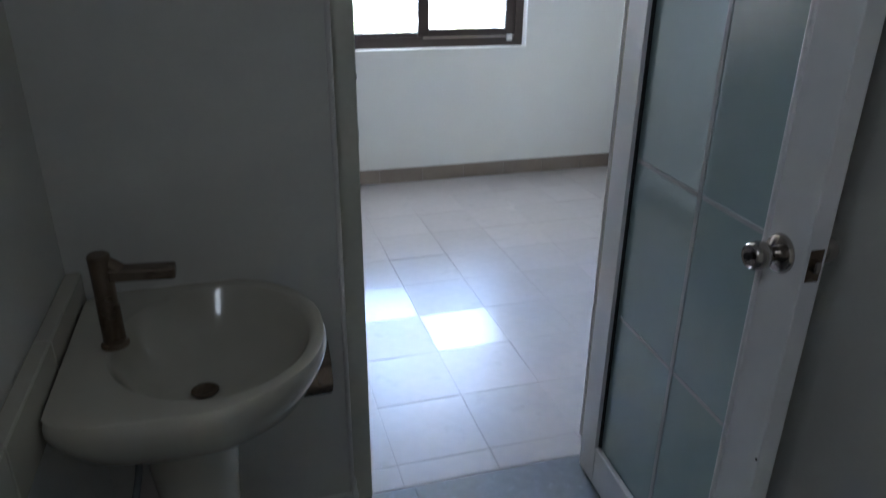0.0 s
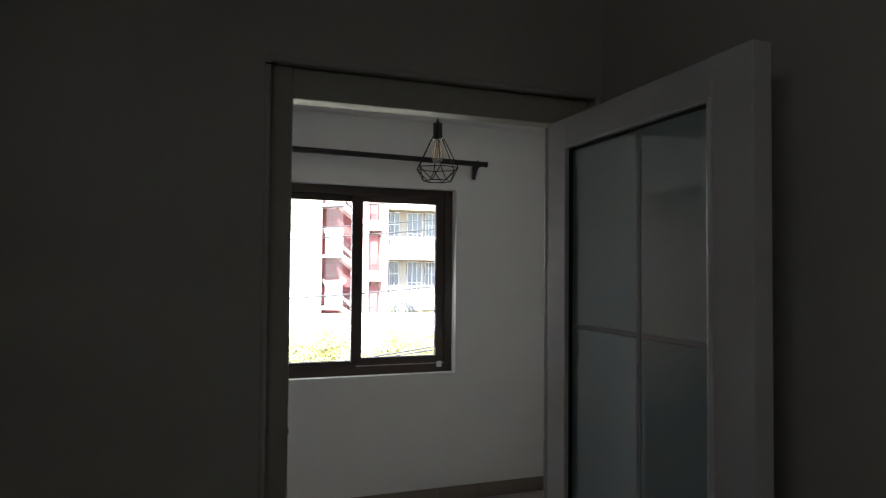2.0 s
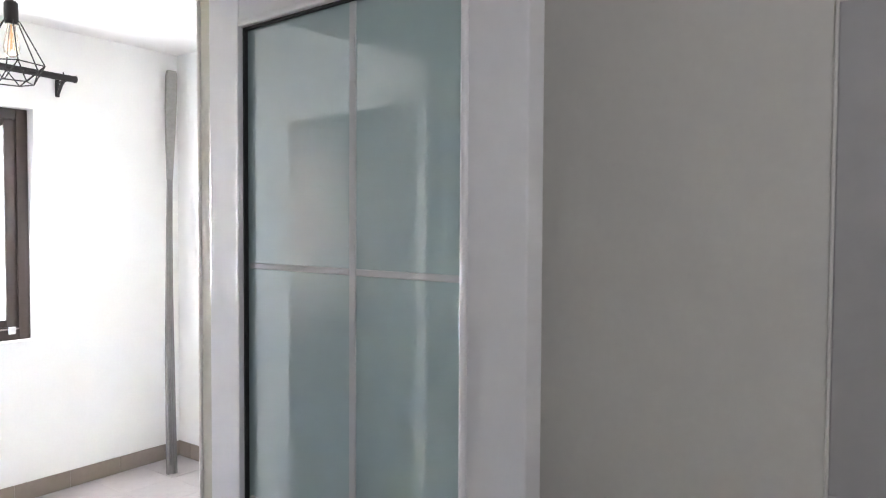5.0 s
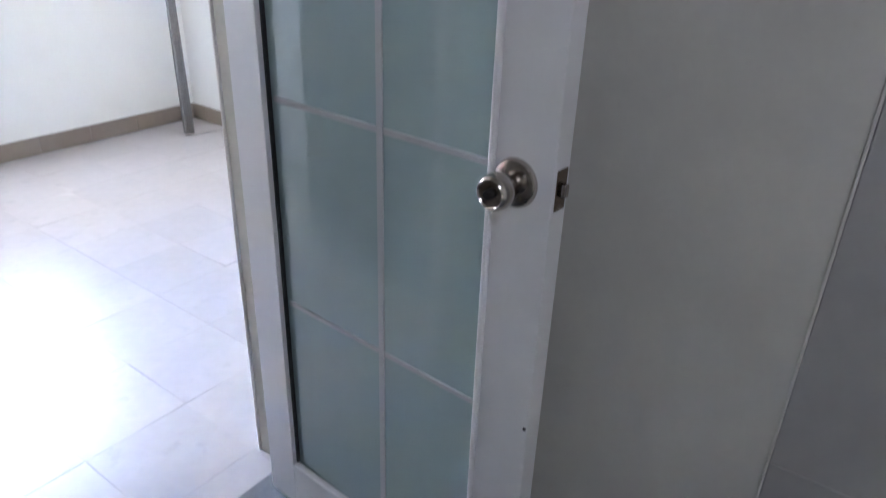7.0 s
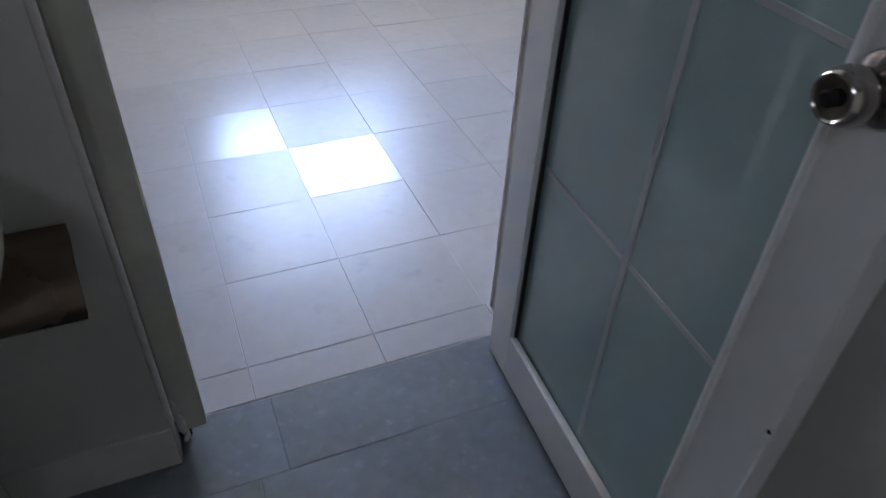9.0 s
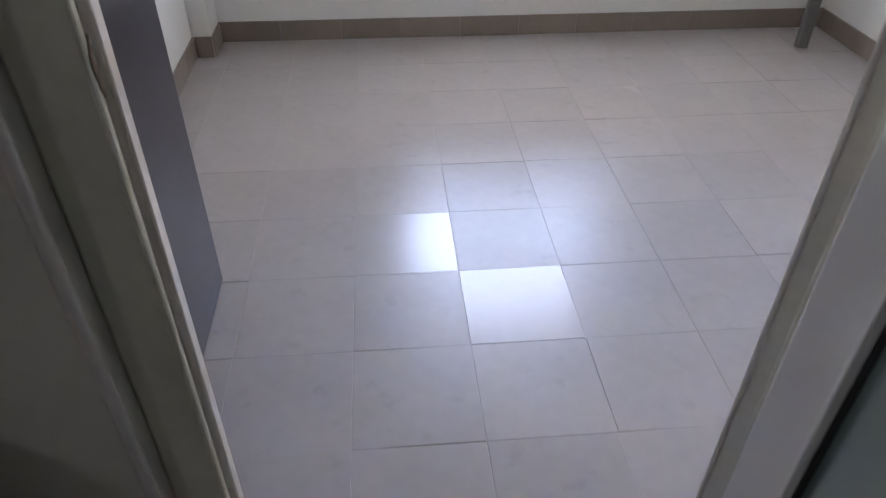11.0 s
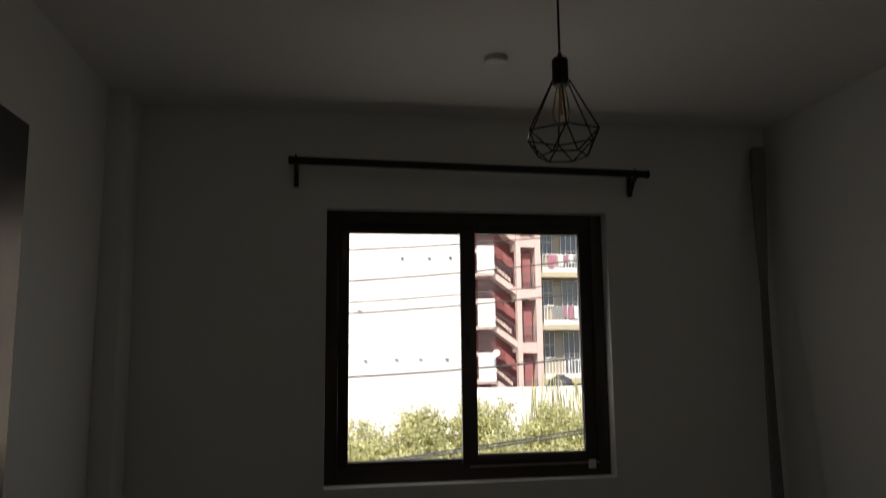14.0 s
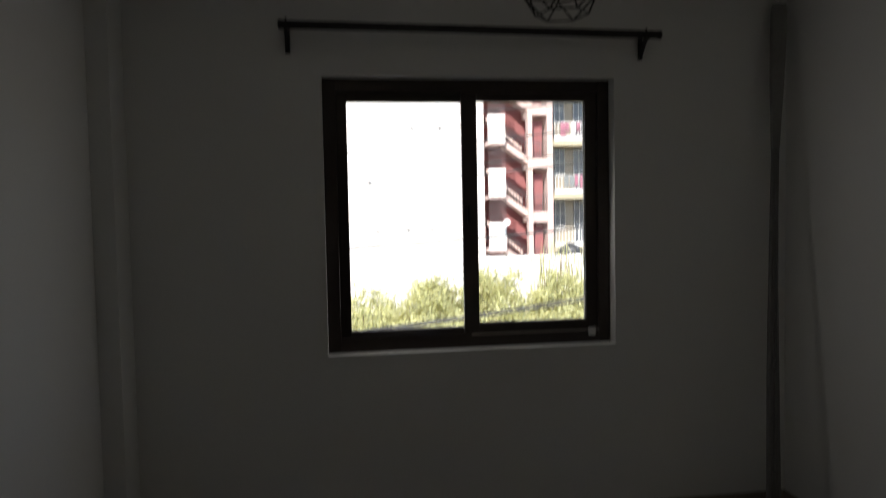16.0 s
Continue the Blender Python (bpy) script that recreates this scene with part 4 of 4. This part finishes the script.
# cables across the view
for k, (z0, slope, yy, rad) in enumerate(((3.50, 0.064, 14.0, 0.009), (2.85, 0.082, 14.0, 0.010), (2.41, 0.073, 14.0, 0.008), (2.18, 0.072, 14.0, 0.010), (0.90, 0.050, 14.0, 0.013), (0.17, 0.110, 8.0, 0.008), (0.11, 0.104, 8.2, 0.008))):
    cu = bpy.data.curves.new("overhead_cable", "CURVE")
    cu.dimensions = "3D"
    cu.bevel_depth = rad * 1.5
    sp = cu.splines.new("POLY")
    sp.points.add(32)
    for j in range(33):
        x = -11 + 26 * j / 32
        sp.points[j].co = (x, yy, z0 + slope * (x - 0.3) + 0.006 * (x - 1.4) ** 2, 1)
    cu.materials.append(M_cable)
    tagged(new("overhead_cable", cu), "thin black overhead cable crossing outside", "cable", group="overhead cables")


# ---- skirting tiles ----
def skirting(name, label, a, b, inward, material, h=0.10, step=0.302):
    """A run of skirting tiles from a to b along x or y; inward is the way that they stand off the wall."""
    a, b, inw = Vector((*a, 0)), Vector((*b, 0)), Vector((*inward, 0))
    run = (b - a).length
    way = (b - a) / run
    bm = bmesh.new()
    p, q = a + inw * 0.0005, b + inw * 0.006
    box(bm, min(p.x, q.x), max(p.x, q.x), min(p.y, q.y), max(p.y, q.y), 0.0, h - 0.001)
    back = thing(name, bm, M_grout, label, "skirting", kind="structure")
    n = math.ceil(run / step)
    for k in range(n):
        s, e = a + way * (k * step + 0.001), a + way * (min((k + 1) * step, run) - 0.001)
        if (e - s).length < 0.02 or (e - s).dot(way) < 0:
            continue
        q = e + inw * 0.010
        part("skirting_tile", B(min(s.x, q.x), max(s.x, q.x), min(s.y, q.y), max(s.y, q.y), 0.0005, h, bevel=0.0015, seg=1), material, back)
    return back


skirting("baseboard_north", "grey-brown tile skirting under the window", (-1.0, YW), (XR, YW), (0, -1), M_skirt)
skirting("baseboard_west", "grey-brown tile skirting on the side wall", (XL, 0.93), (XL, 2.64), (1, 0), M_skirt)
skirting("baseboard_column_front", "grey-brown tile skirting on the column", (XL + 0.011, 2.64), (-1.0, 2.64), (0, -1), M_skirt)
skirting("baseboard_column_side", "grey-brown tile skirting on the column", (-1.0, 2.63), (-1.0, YW - 0.011), (1, 0), M_skirt)
skirting("baseboard_east", "grey-brown tile skirting on the side wall", (XR, YB), (XR, YW - 0.011), (-1, 0), M_skirt)
skirting("baseboard_south", "grey-brown tile skirting beside the door", (OXR + 0.05, YB), (XR - 0.011, YB), (0, 1), M_skirt)
skirting("bathroom_baseboard_east", "cream tile skirting in the bathroom", (BXR, YA), (BXR, -1.2), (-1, 0), M_bskirt)
skirting("bathroom_baseboard_north", "cream tile skirting in the bathroom", (OXL - 0.047, YA), (BXL + 0.011, YA), (0, -1), M_bskirt, h=0.115)
skirting("bathroom_baseboard_west", "cream tile skirting in the bathroom", (BXL, BY), (BXL, YA - 0.011), (1, 0), M_bskirt)

# ---- shower wall tiles ----
sh = thing("shower_tiling", B(BXR - 0.0030, BXR - 0.0005, BY, -1.2, 0.0, 1.82), M_grout, "grey wall tiles of the shower corner", "tiling", kind="structure")
part("edge_trim", B(BXR - 0.0048, BXR - 0.0005, -1.2008, -1.1965, 0.0, 1.822, bevel=0.001), M_bskirt, sh, "white plastic tile trim")
tile_me = mesh_of("wall_tile", B(-0.004, 0.004, -0.1485, 0.1485, -0.3, 0.3, bevel=0.001, seg=1), M_shower)
for r in range(3):
    for c in range(4):
        t = new("wall_tile", tile_me)
        t.parent = sh
        t.location = (BXR - 0.0005, -1.2 - 0.15 - 0.30 * c, 1.82 - 0.3 - 0.602 * r)

# ---- floor tiles ----
def floor_tile_mesh(name, hx, hy, material):
    return mesh_of(name, B(-hx + 0.0007, hx - 0.0007, -hy + 0.0007, hy - 0.0007, -0.009, 0.0, bevel=0.0007, seg=1), material)


tile_me = floor_tile_mesh("floor_tile", T / 2, T / 2, M_tile)
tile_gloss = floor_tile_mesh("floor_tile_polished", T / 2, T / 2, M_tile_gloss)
tile_cut = floor_tile_mesh("floor_tile_cut", T / 2, 0.0505, M_tile)
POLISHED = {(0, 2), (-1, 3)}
rnd = random.Random(11)
for i in range(-4, 8):
    for j in range(-1, 10):
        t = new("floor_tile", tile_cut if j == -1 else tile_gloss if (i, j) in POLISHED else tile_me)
        t.parent = floor
        t.location = ((i + 0.5) * T, -0.0512 if j == -1 else (j + 0.5) * T, 0.0)
        t.rotation_euler = [radians(max(-0.4, min(0.4, rnd.gauss(0, 0.2)))) for _ in range(2)] + [0.0]
bt = mesh_of("bathroom_floor_tile", B(-T + 0.0012, T - 0.0012, -T / 2 + 0.0012, T / 2 - 0.0012, -0.009, 0.0, bevel=0.0012, seg=1), M_btile)
bt0 = mesh_of("bathroom_floor_tile_cut", B(-T + 0.0012, T - 0.0012, -0.0985, 0.0985, -0.009, 0.0, bevel=0.0012, seg=1), M_btile)
for r in range(8):
    for c in range(-3, 3):
        t = new("bathroom_floor_tile", bt0 if r == 0 else bt)
        t.parent = bath_floor
        t.location = (-0.28 + T + 2 * T * c + (0.56 if r % 2 else 0.0), -0.205 if r == 0 else -0.305 - T * (r - 0.5), -0.0005)
